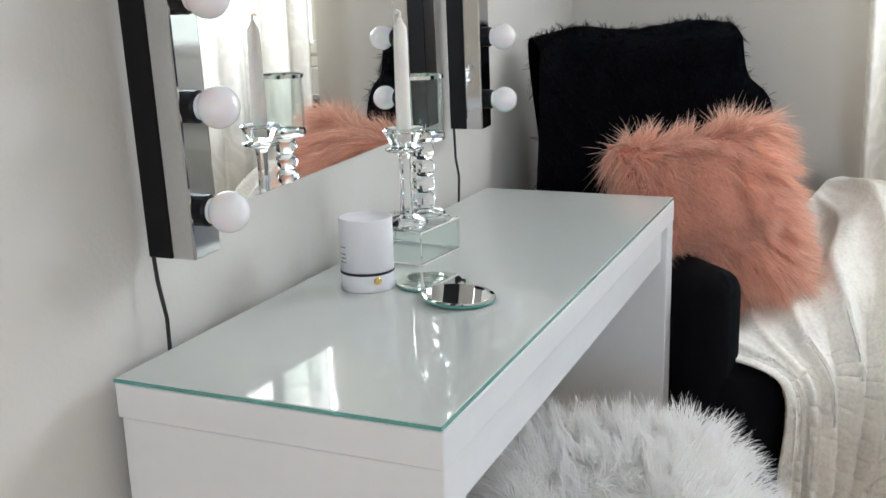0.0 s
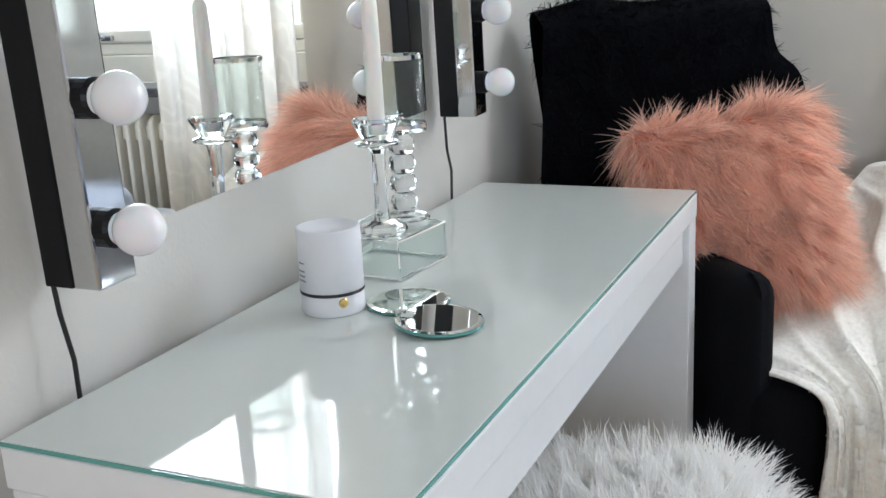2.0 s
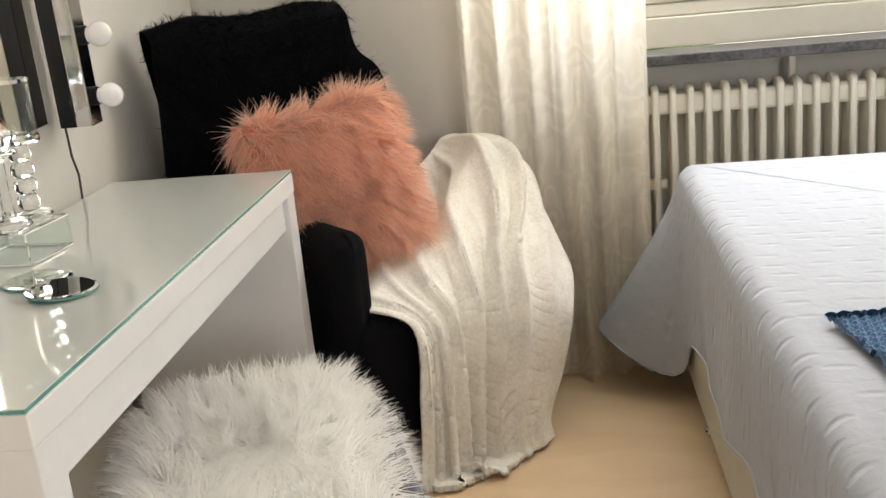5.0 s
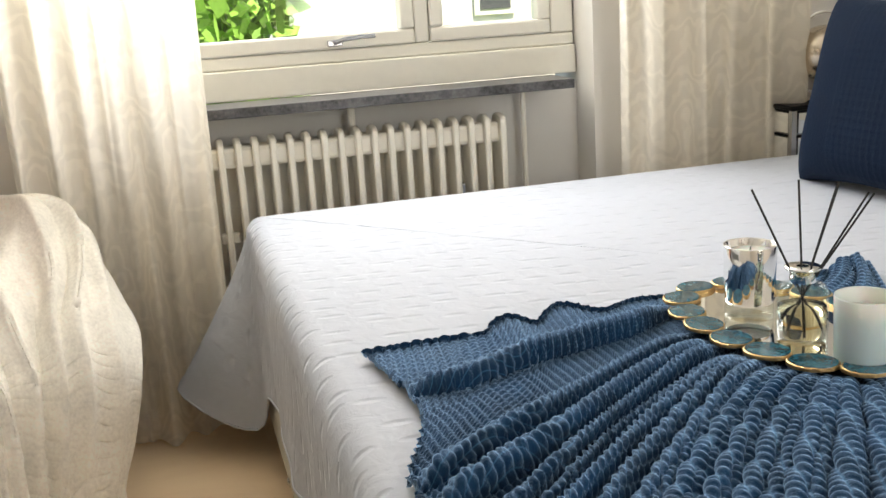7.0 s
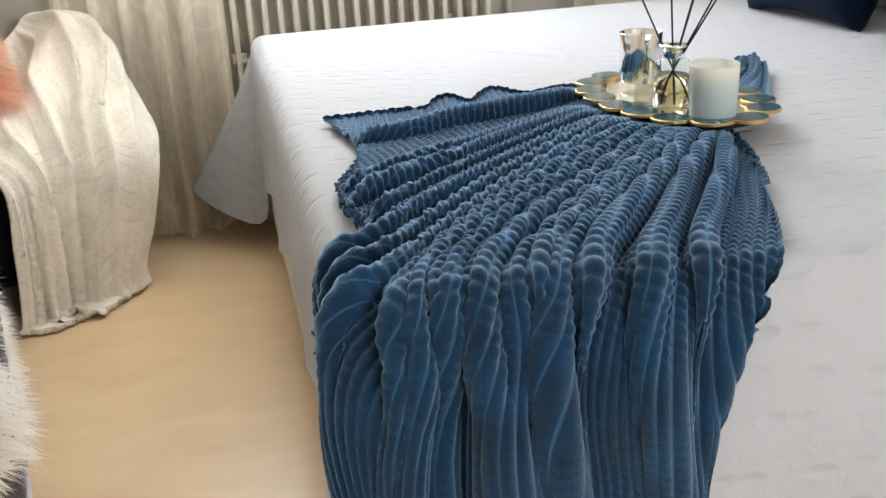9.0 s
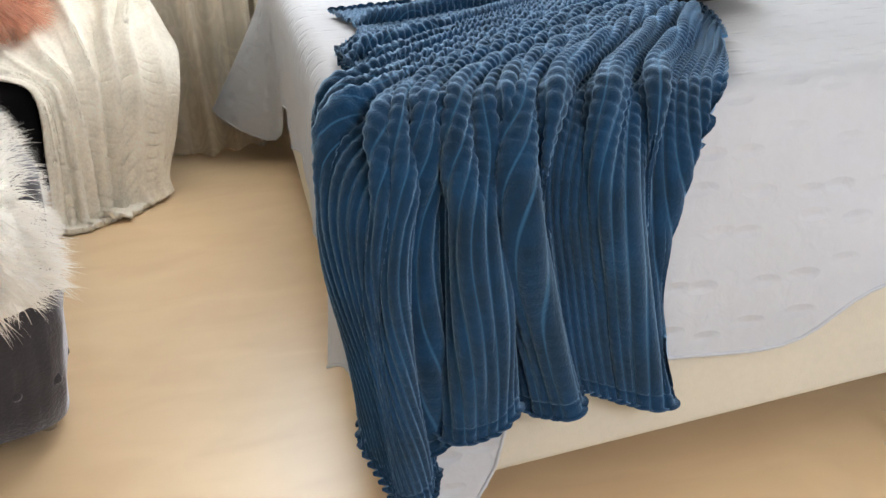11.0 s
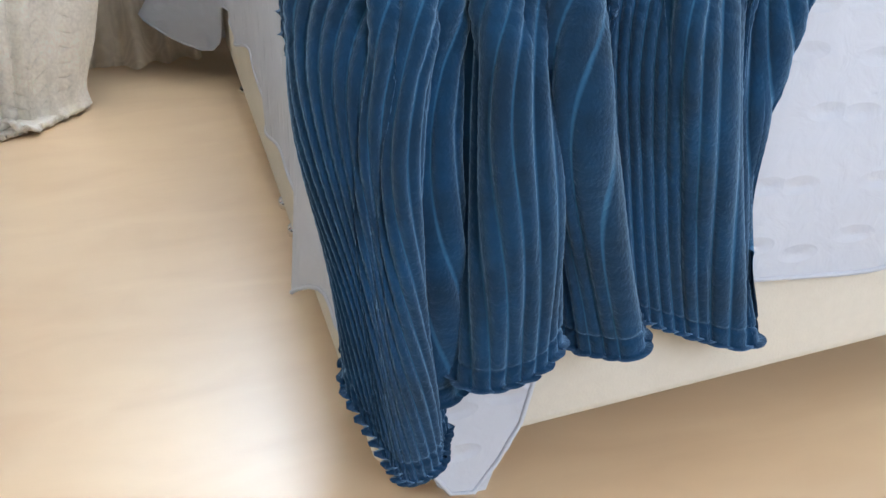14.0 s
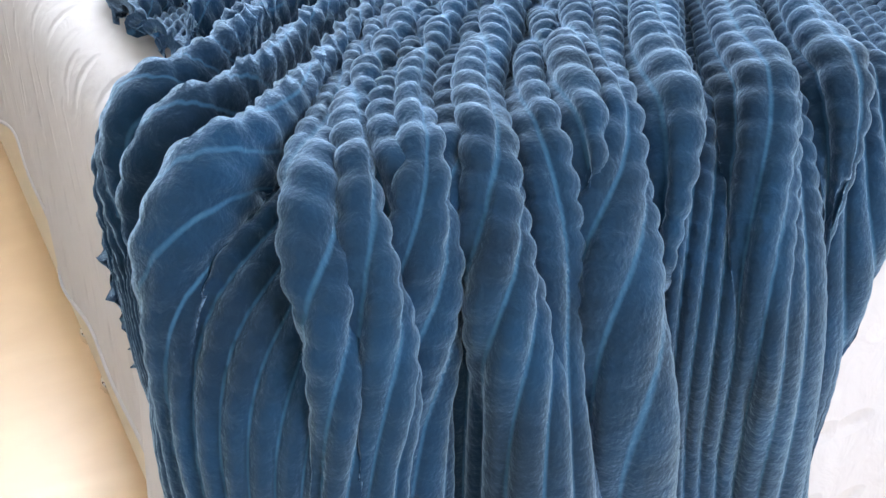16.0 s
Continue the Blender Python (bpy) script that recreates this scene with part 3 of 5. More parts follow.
def build_desk():
    d = thing("dressing_table", (0, 0, 0), "white dressing table with a drawer and a glass top", "dressing table")
    part("top", box((0.0, 0.0, 0.735), (0.41, 1.2, 0.777), 0.002), M_WHITE, d)
    part("glass_top", box((0.001, 0.001, 0.7775), (0.408, 1.199, 0.7835), 0.0012), M_DESKGLASS, d, "glossy pale green-white glass sheet")
    part("glass_edge", box((-0.0005, -0.0008, 0.7785), (0.4088, 0.0006, 0.7825), 0), M_GREENEDGE, d, "sea-green polished edge of the glass")
    part("glass_edge", box((0.4078, 0.0006, 0.7785), (0.4092, 1.199, 0.7825), 0), M_GREENEDGE, d, "sea-green polished edge of the glass")
    part("side_panel", box((0.004, 0.002, 0.0), (0.409, 0.06, 0.7345), 0.002), M_WHITE, d)
    part("side_panel", box((0.004, 1.14, 0.0), (0.409, 1.198, 0.7345), 0.002), M_WHITE, d)
    dr = part("drawer_front", box((0.375, 0.063, 0.664), (0.398, 1.137, 0.733), 0.0015), M_WHITE, d)
    part("drawer_box", box((0.03, 0.075, 0.672), (0.374, 1.125, 0.728), 0.001), M_WHITE, dr)
    part("back_panel", box((0.006, 0.061, 0.40), (0.022, 1.139, 0.664), 0.001), M_WHITE, d)


build_desk()


def build_mirror():
    m = thing("vanity_mirror", (0, 0, 0), "wall mirror in a chrome frame lined with opal bulbs, unlit", "mirror")
    m.matrix_basis = pose(0, 0.0315, -0.013, 1.9, 0, 0)
    z0, z1 = 0.915, 1.665
    for name, a, b in (("side_strip", 0.085, 0.137), ("side_strip", 1.020, 1.073)):
        s = part(name, box((-0.004, a, z0), (0.030, b, z1), 0.0015), M_BLACK, m, "black lacquered box of the frame")
        part("chrome_face", box((0.0305, a, z0), (0.064, b, z1), 0.003), M_POLISHED, s, "polished chrome front strip")
    part("glass", box((-0.0296, 0.138, z0 + 0.012), (-0.0278, 1.019, z1), 0.0004), M_MIRROR, m, "clear silvered mirror glass")
    first = None
    for y in (0.105, 1.046):
        for k in range(6):
            z = 0.972 + k * 0.121
            sk = part("socket", lathe([(0.019, 0), (0.019, 0.012), (0.015, 0.016)], 20), M_BLACK, m)
            sk.matrix_basis = pose(0.064, y, z, 0, 90, 0)
            r = 0.0245
            prof = [(0.0145, 0.0), (0.016, 0.008)] + [(r * math.sin(math.pi * (0.22 + 0.78 * j / 14)) if j < 14 else 0.0006, 0.027 - r * math.cos(math.pi * (0.22 + 0.78 * j / 14))) for j in range(15)]
            b = part("bulb", lathe(prof, 28), M_BULB, sk, "round opal white bulb", True)
            b.location = (0, 0, 0.012)
    part("cord", tube([(-0.01, 0.100, z0), (-0.01, 0.102, 0.88), (-0.006, 0.106, 0.83), (-0.006, 0.104, 0.77), (-0.01, 0.100, 0.70)], 0.0026), M_CORD, m, "thin black cable")
    part("cord", tube([(-0.01, 1.052, z0), (-0.01, 1.053, 0.89), (-0.008, 1.050, 0.85), (-0.007, 1.062, 0.81), (-0.01, 1.058, 0.72)], 0.0026), M_CORD, m, "thin black cable")


build_mirror()
DT = 0.7838


def build_tin():
    t = thing("candle_box", (0.110, 0.424, DT), "round white card box with a black cord and gilt charm", "box")
    part("base", lathe([(0.0375, 0), (0.039, 0.002), (0.039, 0.026), (0.038, 0.027)], 48), M_CARD, t, "", True)
    part("lid", lathe([(0.038, 0.0275), (0.039, 0.028), (0.039, 0.104), (0.038, 0.106), (0.0355, 0.106), (0.0345, 0.1025), (0.001, 0.1025)], 48), M_CARD, t, "", True)
    part("band", lathe([(0.0394, 0.0255), (0.0398, 0.027), (0.0394, 0.0295)], 48, cap=False), M_CORD, t, "thin black cord")
    a = radians(-42)
    c = part("charm", lathe([(0.001, 0), (0.0055, 0.0), (0.0062, 0.0012), (0.0048, 0.0026), (0.001, 0.0022)], 16), M_GOLD, t, "small round gilt charm")
    c.matrix_basis = pose(0.0395 * math.cos(a), 0.0395 * math.sin(a), 0.018, 90, 0, 90 - 42)
    for k, (z, w) in enumerate(((0.066, 0.012), (0.056, 0.018), (0.05, 0.016), (0.044, 0.020))):
        for j in range(3):
            a = radians(-128 + j * 6)
            b = part("print_bar", box((-w / 7, -0.0003, -0.0007), (w / 7, 0.0003, 0.0007), 0), M_INK, t, "tiny grey print")
            b.matrix_basis = pose(0.0393 * math.cos(a), 0.0393 * math.sin(a), z, 0, 0, math.degrees(a) + 90)


build_tin()


def build_glass_box():
    g = thing("glass_box", (0.146, 0.575, DT), "clear glass jewellery box with chrome edges", "glass box")
    g.matrix_basis = pose(0.140, 0.548, DT, 0, 0, -6)
    w, l, h, e = 0.125, 0.125, 0.054, 0.0022
    for z in (e, h):
        for a, b in (((0, 0), (0, l)), ((0, l), (-w, l)), ((-w, l), (-w, 0)), ((-w, 0), (0, 0))):
            part("edge", tube([(*a, z), (*b, z)], e, 6), M_CHROME, g, "chrome edge")
    for x, y in ((0, 0), (0, l), (-w, l), (-w, 0)):
        part("edge", tube([(x, y, 0), (x, y, h + e)], e, 6), M_CHROME, g, "chrome edge")
    for lo, hi in (((-w, 0, 0.0), (0, 0.0016, h)), ((-w, l - 0.0016, 0.0), (0, l, h)), ((-w, 0.002, 0.0), (-w + 0.0016, l - 0.002, h)), ((-0.0016, 0.002, 0.0), (0, l - 0.002, h)), ((-w, 0, h - 0.0005), (0, l, h + 0.0014))):
        p = part("pane", box(lo, hi, 0), M_GLASS, g)
        p.visible_shadow = False


build_glass_box()
BT = DT + 0.0585


def build_candlestick():
    c = thing("candlestick", (0.104, 0.578, BT), "faceted crystal candlestick standing on a glass box", "candlestick")
    part("foot", lathe([(0.031, 0), (0.034, 0.004), (0.030, 0.012), (0.012, 0.018)], 12), M_CRYSTAL, c)
    part("stem", lathe([(0.0115, 0.0185), (0.010, 0.03), (0.009, 0.07), (0.010, 0.108), (0.0125, 0.115)], 8), M_CRYSTAL, c)
    part("cup", lathe([(0.013, 0.1155), (0.030, 0.120), (0.031, 0.124), (0.020, 0.128), (0.027, 0.140), (0.034, 0.152), (0.030, 0.156), (0.013, 0.150), (0.0115, 0.135)], 12), M_CRYSTAL, c)


def build_taper():
    prof = [(0.0108, 0), (0.0116, 0.02), (0.0108, 0.15), (0.0098, 0.172), (0.005, 0.180), (0.003, 0.186)]
    c = thing("taper_candle", (0.104, 0.578, BT + 0.1365), "white taper candle, unlit, in a crystal candlestick", "candle")
    part("body", lathe(prof, 28), M_WAX, c, "", True)
    part("wick", tube([(0, 0, 0.185), (0.001, 0, 0.194), (-0.004, 0.001, 0.197), (-0.008, 0.001, 0.193)], 0.0022), M_WAX, c, "white waxed looped wick")


def build_hurricane():
    c = thing("crystal_candle_holder", (0.102, 0.650, BT), "crystal ball stem holder with a chrome-rimmed glass cylinder", "candle holder")
    part("foot", lathe([(0.034, 0), (0.036, 0.004), (0.031, 0.010), (0.016, 0.013)], 14), M_CRYSTAL, c)
    for k in range(4):
        b = part("ball", lathe([(0.012, 0.0), (0.0175, 0.005), (0.0195, 0.0135), (0.0175, 0.022), (0.012, 0.0268)], 10), M_CRYSTAL, c)
        b.location = (0, 0, 0.0135 + k * 0.0272)
    z = 0.0135 + 4 * 0.0272
    part("plate", lathe([(0.018, z), (0.036, z + 0.004), (0.0375, z + 0.008), (0.036, z + 0.010), (0.001, z + 0.010)], 32), M_CRYSTAL, c)
    part("lower_rim", lathe([(0.0362, z + 0.0102), (0.0372, z + 0.0104), (0.0372, z + 0.0155), (0.0355, z + 0.0155)], 36, cap=False), M_CHROME, c, "chrome rim")
    g = part("cylinder", lathe([(0.0355, z + 0.011), (0.0358, z + 0.108), (0.0338, z + 0.108), (0.0335, z + 0.011)], 40, cap=False), M_GLASS, c, "clear glass cylinder", True)
    g.visible_shadow = False
    part("upper_rim", lathe([(0.0360, z + 0.103), (0.0372, z + 0.103), (0.0372, z + 0.109), (0.0355, z + 0.109)], 36, cap=False), M_CHROME, c, "chrome rim")


build_candlestick()
build_taper()
build_hurricane()


def coaster(x, y, z, rx, ry, label):
    c = thing("mirror_coaster", (x, y, z), label, "coaster", "mirror coasters")
    c.matrix_basis = pose(x, y, z, rx, ry, 0)
    part("disc", lathe([(0.050, 0), (0.052, 0.0015), (0.052, 0.0035), (0.0505, 0.0048)], 56), M_GREENEDGE, c, "sea-green glass edge")
    part("bevel", lathe([(0.0515, 0.0049), (0.046, 0.0058)], 40, cap=False), M_MIRROR, c, "bevelled rim")
    part("face", lathe([(0.0460, 0.0053), (0.0459, 0.0060)], 56), M_MIRROR, c, "silvered face")


coaster(0.262, 0.402, DT + 0.0034, 0, 3.4, "round mirror coaster lying on the glass top")
coaster(0.192, 0.466, DT, 0, 0, "round mirror coaster leaning on another coaster")

# ---- armchair corner ----
CHAIR = pose(0.555, 1.59, 0, 0, 0, 42)   # local -y is the chair's front


def rounded_slab(lo, hi, r, seg=5):
    return box(lo, hi, r, seg)


def build_armchair():
    c = thing("armchair", (0, 0, 0), "black velvet armchair standing in the room corner", "armchair")
    c.matrix_basis = CHAIR
    part("seat", rounded_slab((-0.30, -0.30, 0.10), (0.28, 0.18, 0.42), 0.05), M_BLACKCLOTH, c, "", True)
    b = part("backrest", rounded_slab((-0.33, -0.06, 0.0), (0.03, 0.06, 0.85), 0.055), M_BLACKCLOTH, c, "", True)
    b.matrix_basis = pose(0.0, 0.17, 0.20, -7, 0, 0)
    part("arm", rounded_slab((-0.33, -0.27, 0.10), (-0.23, 0.20, 0.63), 0.05), M_BLACKCLOTH, c, "", True)
    part("arm", rounded_slab((0.25, -0.24, 0.10), (0.33, 0.14, 0.58), 0.05), M_BLACKCLOTH, c, "", True)
    for x, y in ((-0.28, -0.23), (0.28, -0.2), (-0.28, 0.15), (0.28, 0.1)):
        part("leg", lathe([(0.016, 0.0), (0.024, 0.11)], 14, (x, y, 0)), M_BLACK, c)


build_armchair()


def build_fur_throw():
    t = thing("fur_throw", (0, 0, 0), "black long-haired fur throw draped over the armchair back", "throw")
    t.matrix_basis = CHAIR
    net = [[(-0.56, 0.08, 0.30), (-0.36, 0.09, 0.30), (-0.22, 0.09, 0.30), (-0.08, 0.09, 0.30), (0.10, 0.11, 0.32)],
           [(-0.54, 0.12, 0.65), (-0.36, 0.13, 0.65), (-0.22, 0.13, 0.65), (-0.08, 0.13, 0.65), (0.13, 0.14, 0.65)],
           [(-0.515, 0.15, 0.90), (-0.36, 0.16, 0.90), (-0.22, 0.16, 0.90), (-0.06, 0.16, 0.90), (0.125, 0.17, 0.90)],
           [(-0.505, 0.17, 1.01), (-0.36, 0.18, 1.01), (-0.22, 0.18, 1.01), (-0.07, 0.18, 1.01), (0.065, 0.19, 0.985)],
           [(-0.49, 0.20, 1.065), (-0.36, 0.20, 1.085), (-0.22, 0.20, 1.072), (-0.06, 0.20, 1.088), (0.045, 0.20, 1.085)],
           [(-0.48, 0.29, 1.06), (-0.36, 0.29, 1.08), (-0.22, 0.29, 1.07), (-0.06, 0.29, 1.085), (0.04, 0.28, 1.07)],
           [(-0.42, 0.32, 0.7), (-0.36, 0.32, 0.7), (-0.22, 0.32, 0.7), (-0.08, 0.32, 0.7), (-0.01, 0.32, 0.7)]]
    P = smooth_grid(net, 60, 50)
    link("hide", grid_mesh("hide", P), M_FURBLACK, t, "", True)
    r, n = scatter(P, 18000, 1)
    fur("hair", r, n, np.array([0, 0, -0.4]), 0.026, 0.0016, M_FURBLACK, t, 2, 0.4, 0.5, "", 0.02, 0.5)


build_fur_throw()


def cushion_shape(w, h, d, n=60):
    """Front and back of a stuffed cushion, in its own x-z plane."""
    u, v = np.meshgrid(np.linspace(-1, 1, n), np.linspace(-1, 1, n))
    pinch = 1 - 0.10 * (1 - u ** 2) * np.abs(v) ** 3
    pinch2 = 1 - 0.10 * (1 - v ** 2) * np.abs(u) ** 3
    X, Z = u * w / 2 * pinch2, v * h / 2 * pinch
    t = d / 2 * np.clip((1 - u ** 4) * (1 - v ** 4), 0, 1) ** 0.5
    return np.stack([X, -t, Z], -1), np.stack([X, t, Z], -1)


def build_pink_cushion():
    c = thing("fur_cushion", (0, 0, 0), "salmon pink long-haired fur cushion leaning in the armchair", "cushion")
    c.matrix_basis = pose(0.425, 1.47, 0.695, -17, -9, 20)
    F, B = cushion_shape(0.375, 0.385, 0.17)
    link("front", grid_mesh("front", F), M_PINKSHADE, c, "", True)
    link("back", grid_mesh("back", B[:, ::-1]), M_PINKSHADE, c, "", True)
    r, n = scatter(F, 30000, 3)
    fur("fur_front", r, n, np.array([0.45, 0, -0.75]), 0.068, 0.0021, M_FURPINK, c, 4, 0.15, 0.45, "long pink strands", 0.020, 0.85)
    r, n = scatter(B[:, ::-1], 3500, 5)
    fur("fur_back", r, n, np.array([0.2, 0, -0.7]), 0.035, 0.003, M_FURPINK, c, 6, 0.4, 0.5, "long pink strands", 0.03)


build_pink_cushion()


def folded(P, folds, amp, seed, u_power=1.0):
    """Push a cloth surface out along its normals into soft folds that run down it."""
    rng = np.random.default_rng(seed)
    nv, nu, _ = P.shape
    u, v = np.meshgrid(np.linspace(0, 1, nu), np.linspace(0, 1, nv))
    w = np.zeros_like(u)
    for f, a in ((folds, 1.0), (folds * 1.7, 0.5), (folds * 0.55, 0.6), (folds * 3.1, 0.22)):
        p1, p2, p3 = rng.uniform(0, 6.28, 3)
        w += a * np.sin(2 * np.pi * f * (u + 0.05 * np.sin(4 * v + p2)) + p1 + 1.3 * np.sin(2.5 * v + p3))
    w = 0.5 + 0.25 * w
    return P + normals_of(P) * (np.clip(w, -0.2, 1.3) * amp)[..., None]


def build_white_throw():
    net = [[(0.52, 1.66, 0.50), (0.61, 1.76, 0.66), (0.69, 1.83, 0.725), (0.80, 1.84, 0.69), (0.89, 1.83, 0.55)],
           [(0.48, 1.50, 0.48), (0.62, 1.62, 0.57), (0.77, 1.72, 0.74), (0.91, 1.72, 0.68), (0.97, 1.70, 0.44)],
           [(0.46, 1.33, 0.475), (0.58, 1.42, 0.51), (0.75, 1.54, 0.63), (0.92, 1.58, 0.61), (1.00, 1.58, 0.40)],
           [(0.48, 1.235, 0.455), (0.60, 1.30, 0.475), (0.74, 1.38, 0.51), (0.89, 1.45, 0.51), (1.005, 1.51, 0.36)],
           [(0.635, 1.215, 0.40), (0.69, 1.24, 0.39), (0.77, 1.29, 0.39), (0.90, 1.38, 0.38), (0.995, 1.46, 0.28)],
           [(0.64, 1.195, 0.20), (0.70, 1.215, 0.20), (0.77, 1.27, 0.20), (0.88, 1.35, 0.20), (0.97, 1.44, 0.17)],
           [(0.63, 1.18, 0.05), (0.695, 1.195, 0.04), (0.77, 1.25, 0.04), (0.86, 1.32, 0.05), (0.94, 1.41, 0.07)],
           [(0.62, 1.16, 0.016), (0.70, 1.16, 0.016), (0.78, 1.215, 0.016), (0.87, 1.30, 0.016), (0.95, 1.40, 0.02)]]
    P = folded(smooth_grid(net, 300, 240), 2.2, 0.022, 21)
    v = np.linspace(0, 1, 300)[:, None]
    u = np.linspace(0, 1, 240)[None]
    ends = np.clip(v / 0.10, 0, 1) * np.clip(np.sin(np.pi * u), 0, 1) ** 0.7
    slant = 8.0 * u - 2.6 * v * (1 - 0.45 * v) + 0.30 * np.sin(6 * v + 3 * u) + 0.13 * np.sin(15 * u + 5 * v)
    crease = np.abs(np.sin(np.pi * slant)) ** 0.8
    P = P + normals_of(P) * (0.060 * crease * ends * (0.65 + 0.35 * np.sin(5 * v + 7 * u + 1)))[..., None]
    fine = np.abs(np.sin(np.pi * (2.3 * slant + 0.4 * np.sin(9 * v)))) * (0.5 + 0.5 * np.sin(11 * v + 6 * u))
    P = P + normals_of(P) * (0.005 * fine * ends)[..., None]
    notch = np.clip(np.sin(2 * np.pi * (30 * v + 0.9 * np.sin(8 * u) + 0.4 * np.sin(27 * u))), 0, 1) ** 3 * crease * np.clip((v - 0.45) / 0.1, 0, 1)
    P = P + normals_of(P) * (0.006 * notch * ends)[..., None]
    P[..., 2] = np.maximum(P[..., 2], 0.012)
    t = thing("plush_throw", (0, 0, 0), "ivory plush throw draped over the armchair seat and arm", "throw")
    cloth = link("cloth", grid_mesh("cloth", P), M_THROW, t, "", True)
    part("hem", tube([tuple(p) for p in P[-1][::5]], 0.006, 8), M_THROW, t, "stitched plush hem", True)
    r, nn = scatter(P, 26000, 61)
    nn = nn if (nn @ np.array([0.2, -0.7, 0.7])).mean() > 0 else -nn
    fur("pile", r, nn, np.array([0.1, 0, -0.5]), 0.0065, 0.0020, M_PILE, t, 62, 0.5, 0.3, "short plush pile", 0.012)
    m = cloth.modifiers.new("thick", "SOLIDIFY")
    m.thickness, m.offset = 0.008, -1


build_white_throw()

# ---- tufted stool with a sheepskin ----


def rounded_square(half, ratio, n):
    a = np.linspace(0, 2 * np.pi, n, endpoint=False)
    p = 5.5
    rad = half / (np.abs(np.cos(a)) ** p + np.abs(np.sin(a)) ** p) ** (1 / p)
    return np.stack([rad * np.cos(a), ratio * rad * np.sin(a)], -1)


STOOL, LONG = pose(0.556, 0.342, 0, 0, 0, 18), 2.0


def build_stool():
    s = thing("stool", (0, 0, 0), "grey velvet tufted stool beside the dressing table", "stool")
    s.matrix_basis = STOOL
    n = 160
    base = rounded_square(0.208, 1.95, n)
    rows = []
    ang = np.arange(n) / n
    for z, k in ((0.02, 0.78), (0.03, 0.83), (0.08, 0.89), (0.14, 0.94), (0.20, 0.975), (0.26, 1.0), (0.32, 1.01), (0.40, 1.01), (0.435, 0.98), (0.445, 0.88), (0.45, 0.5), (0.45, 0.02)):
        tuft = 1 - 0.04 * np.abs(np.sin(np.pi * (ang * 22 + (z * 9)))) ** 0.6 * (0.05 < z < 0.42) - 0.012 * np.abs(np.sin(np.pi * (ang * 22 - z * 9))) ** 0.6 * (0.05 < z < 0.42)
        rows.append(np.concatenate([base * k * tuft[:, None], np.full((n, 1), z)], 1))
    P = np.array(rows)
    P[..., 2] *= 1.075
    link("body", grid_mesh("body", P, True), M_GREYVELVET, s, "", True)
    for k in range(22):
        a = 2 * math.pi * (k + 0.5 * 0) / 22
        for z in (0.12, 0.28):
            i = int((k + (0.5 if z > 0.2 else 0.0)) / 22 * n) % n
            x, y = base[i] * (0.872 if z < 0.2 else 0.942)
            bt = part("button", lathe([(0.010, -0.002), (0.011, 0.002), (0.007, 0.006), (0.001, 0.007)], 10), M_GREYVELVET, s)
            bt.matrix_basis = pose(x, y, z, 0, 90, math.degrees(math.atan2(y, x)))
    for x, y in ((-0.12, -0.27), (0.12, -0.27), (-0.12, 0.27), (0.12, 0.27)):
        part("foot", lathe([(0.014, 0.0), (0.018, 0.022)], 12, (x, y, 0)), M_STEEL, s)


build_stool()


def build_sheepskin(name, m, half, ratio, z_top, drop, seed, count, label, category="sheepskin"):
    s = thing(name, (0, 0, 0), label, category)
    s.matrix_basis = m
    n = 90
    rng = np.random.default_rng(seed)
    rows = []
    a = np.linspace(0, 2 * np.pi, n, endpoint=False)
    edge = 1 + 0.03 * np.sin(3 * a + 1) + 0.025 * np.sin(5 * a)
    base = rounded_square(half, ratio, n)
    for k, dz in ((0.02, 0.0), (0.3, 0.004), (0.6, 0.004), (0.85, 0.0), (0.96, -0.015), (1.02, -0.05), (1.04, -drop * 0.6), (1.05, -drop)):
        rows.append(np.concatenate([base * (k if k < 0.9 else k)  * (edge[:, None] if dz < -0.04 else 1), (z_top + dz + (0.006 * np.sin(2 * a) if drop > 0.02 else 0 * a) * (k < 0.9))[:, None]], 1))
    P = np.array(rows)
    Pc = np.concatenate([P, P[:, :1]], 1)
    link("hide", grid_mesh("hide", P, True), M_FURBASE, s, "ivory hide", True)
    # finer net for the hair
    r, nn = scatter(Pc, count, seed + 1)
    nn = -nn if nn[:, 2].mean() < 0 else nn
    flow = r * np.array([1, 1, 0]) * 1.6 / max(half, 0.1) * 0.35
    fur("hair", r, nn, flow, 0.055, 0.0022, M_FURWHITE, s, seed + 2, 0.16, 0.45, "long white hair", 0.026, 0.8)


build_sheepskin("sheepskin_seat_cover", STOOL @ pose(-0.026, -0.012, 0), 0.186, LONG * 1.2, 0.502, 0.19, 31, 36000, "long-haired white sheepskin lying over the stool")
build_sheepskin("sheepskin_rug", pose(2.52, -0.72, 0, 0, 0, 10), 0.36, 1.2, 0.015, 0.006, 41, 14000, "long-haired white sheepskin rug on the floor", "rug")

# ---- bed ----
BX0, BX1, BY0, BY1, BZ = 1.300, 3.40, -0.370, 1.76, 0.597


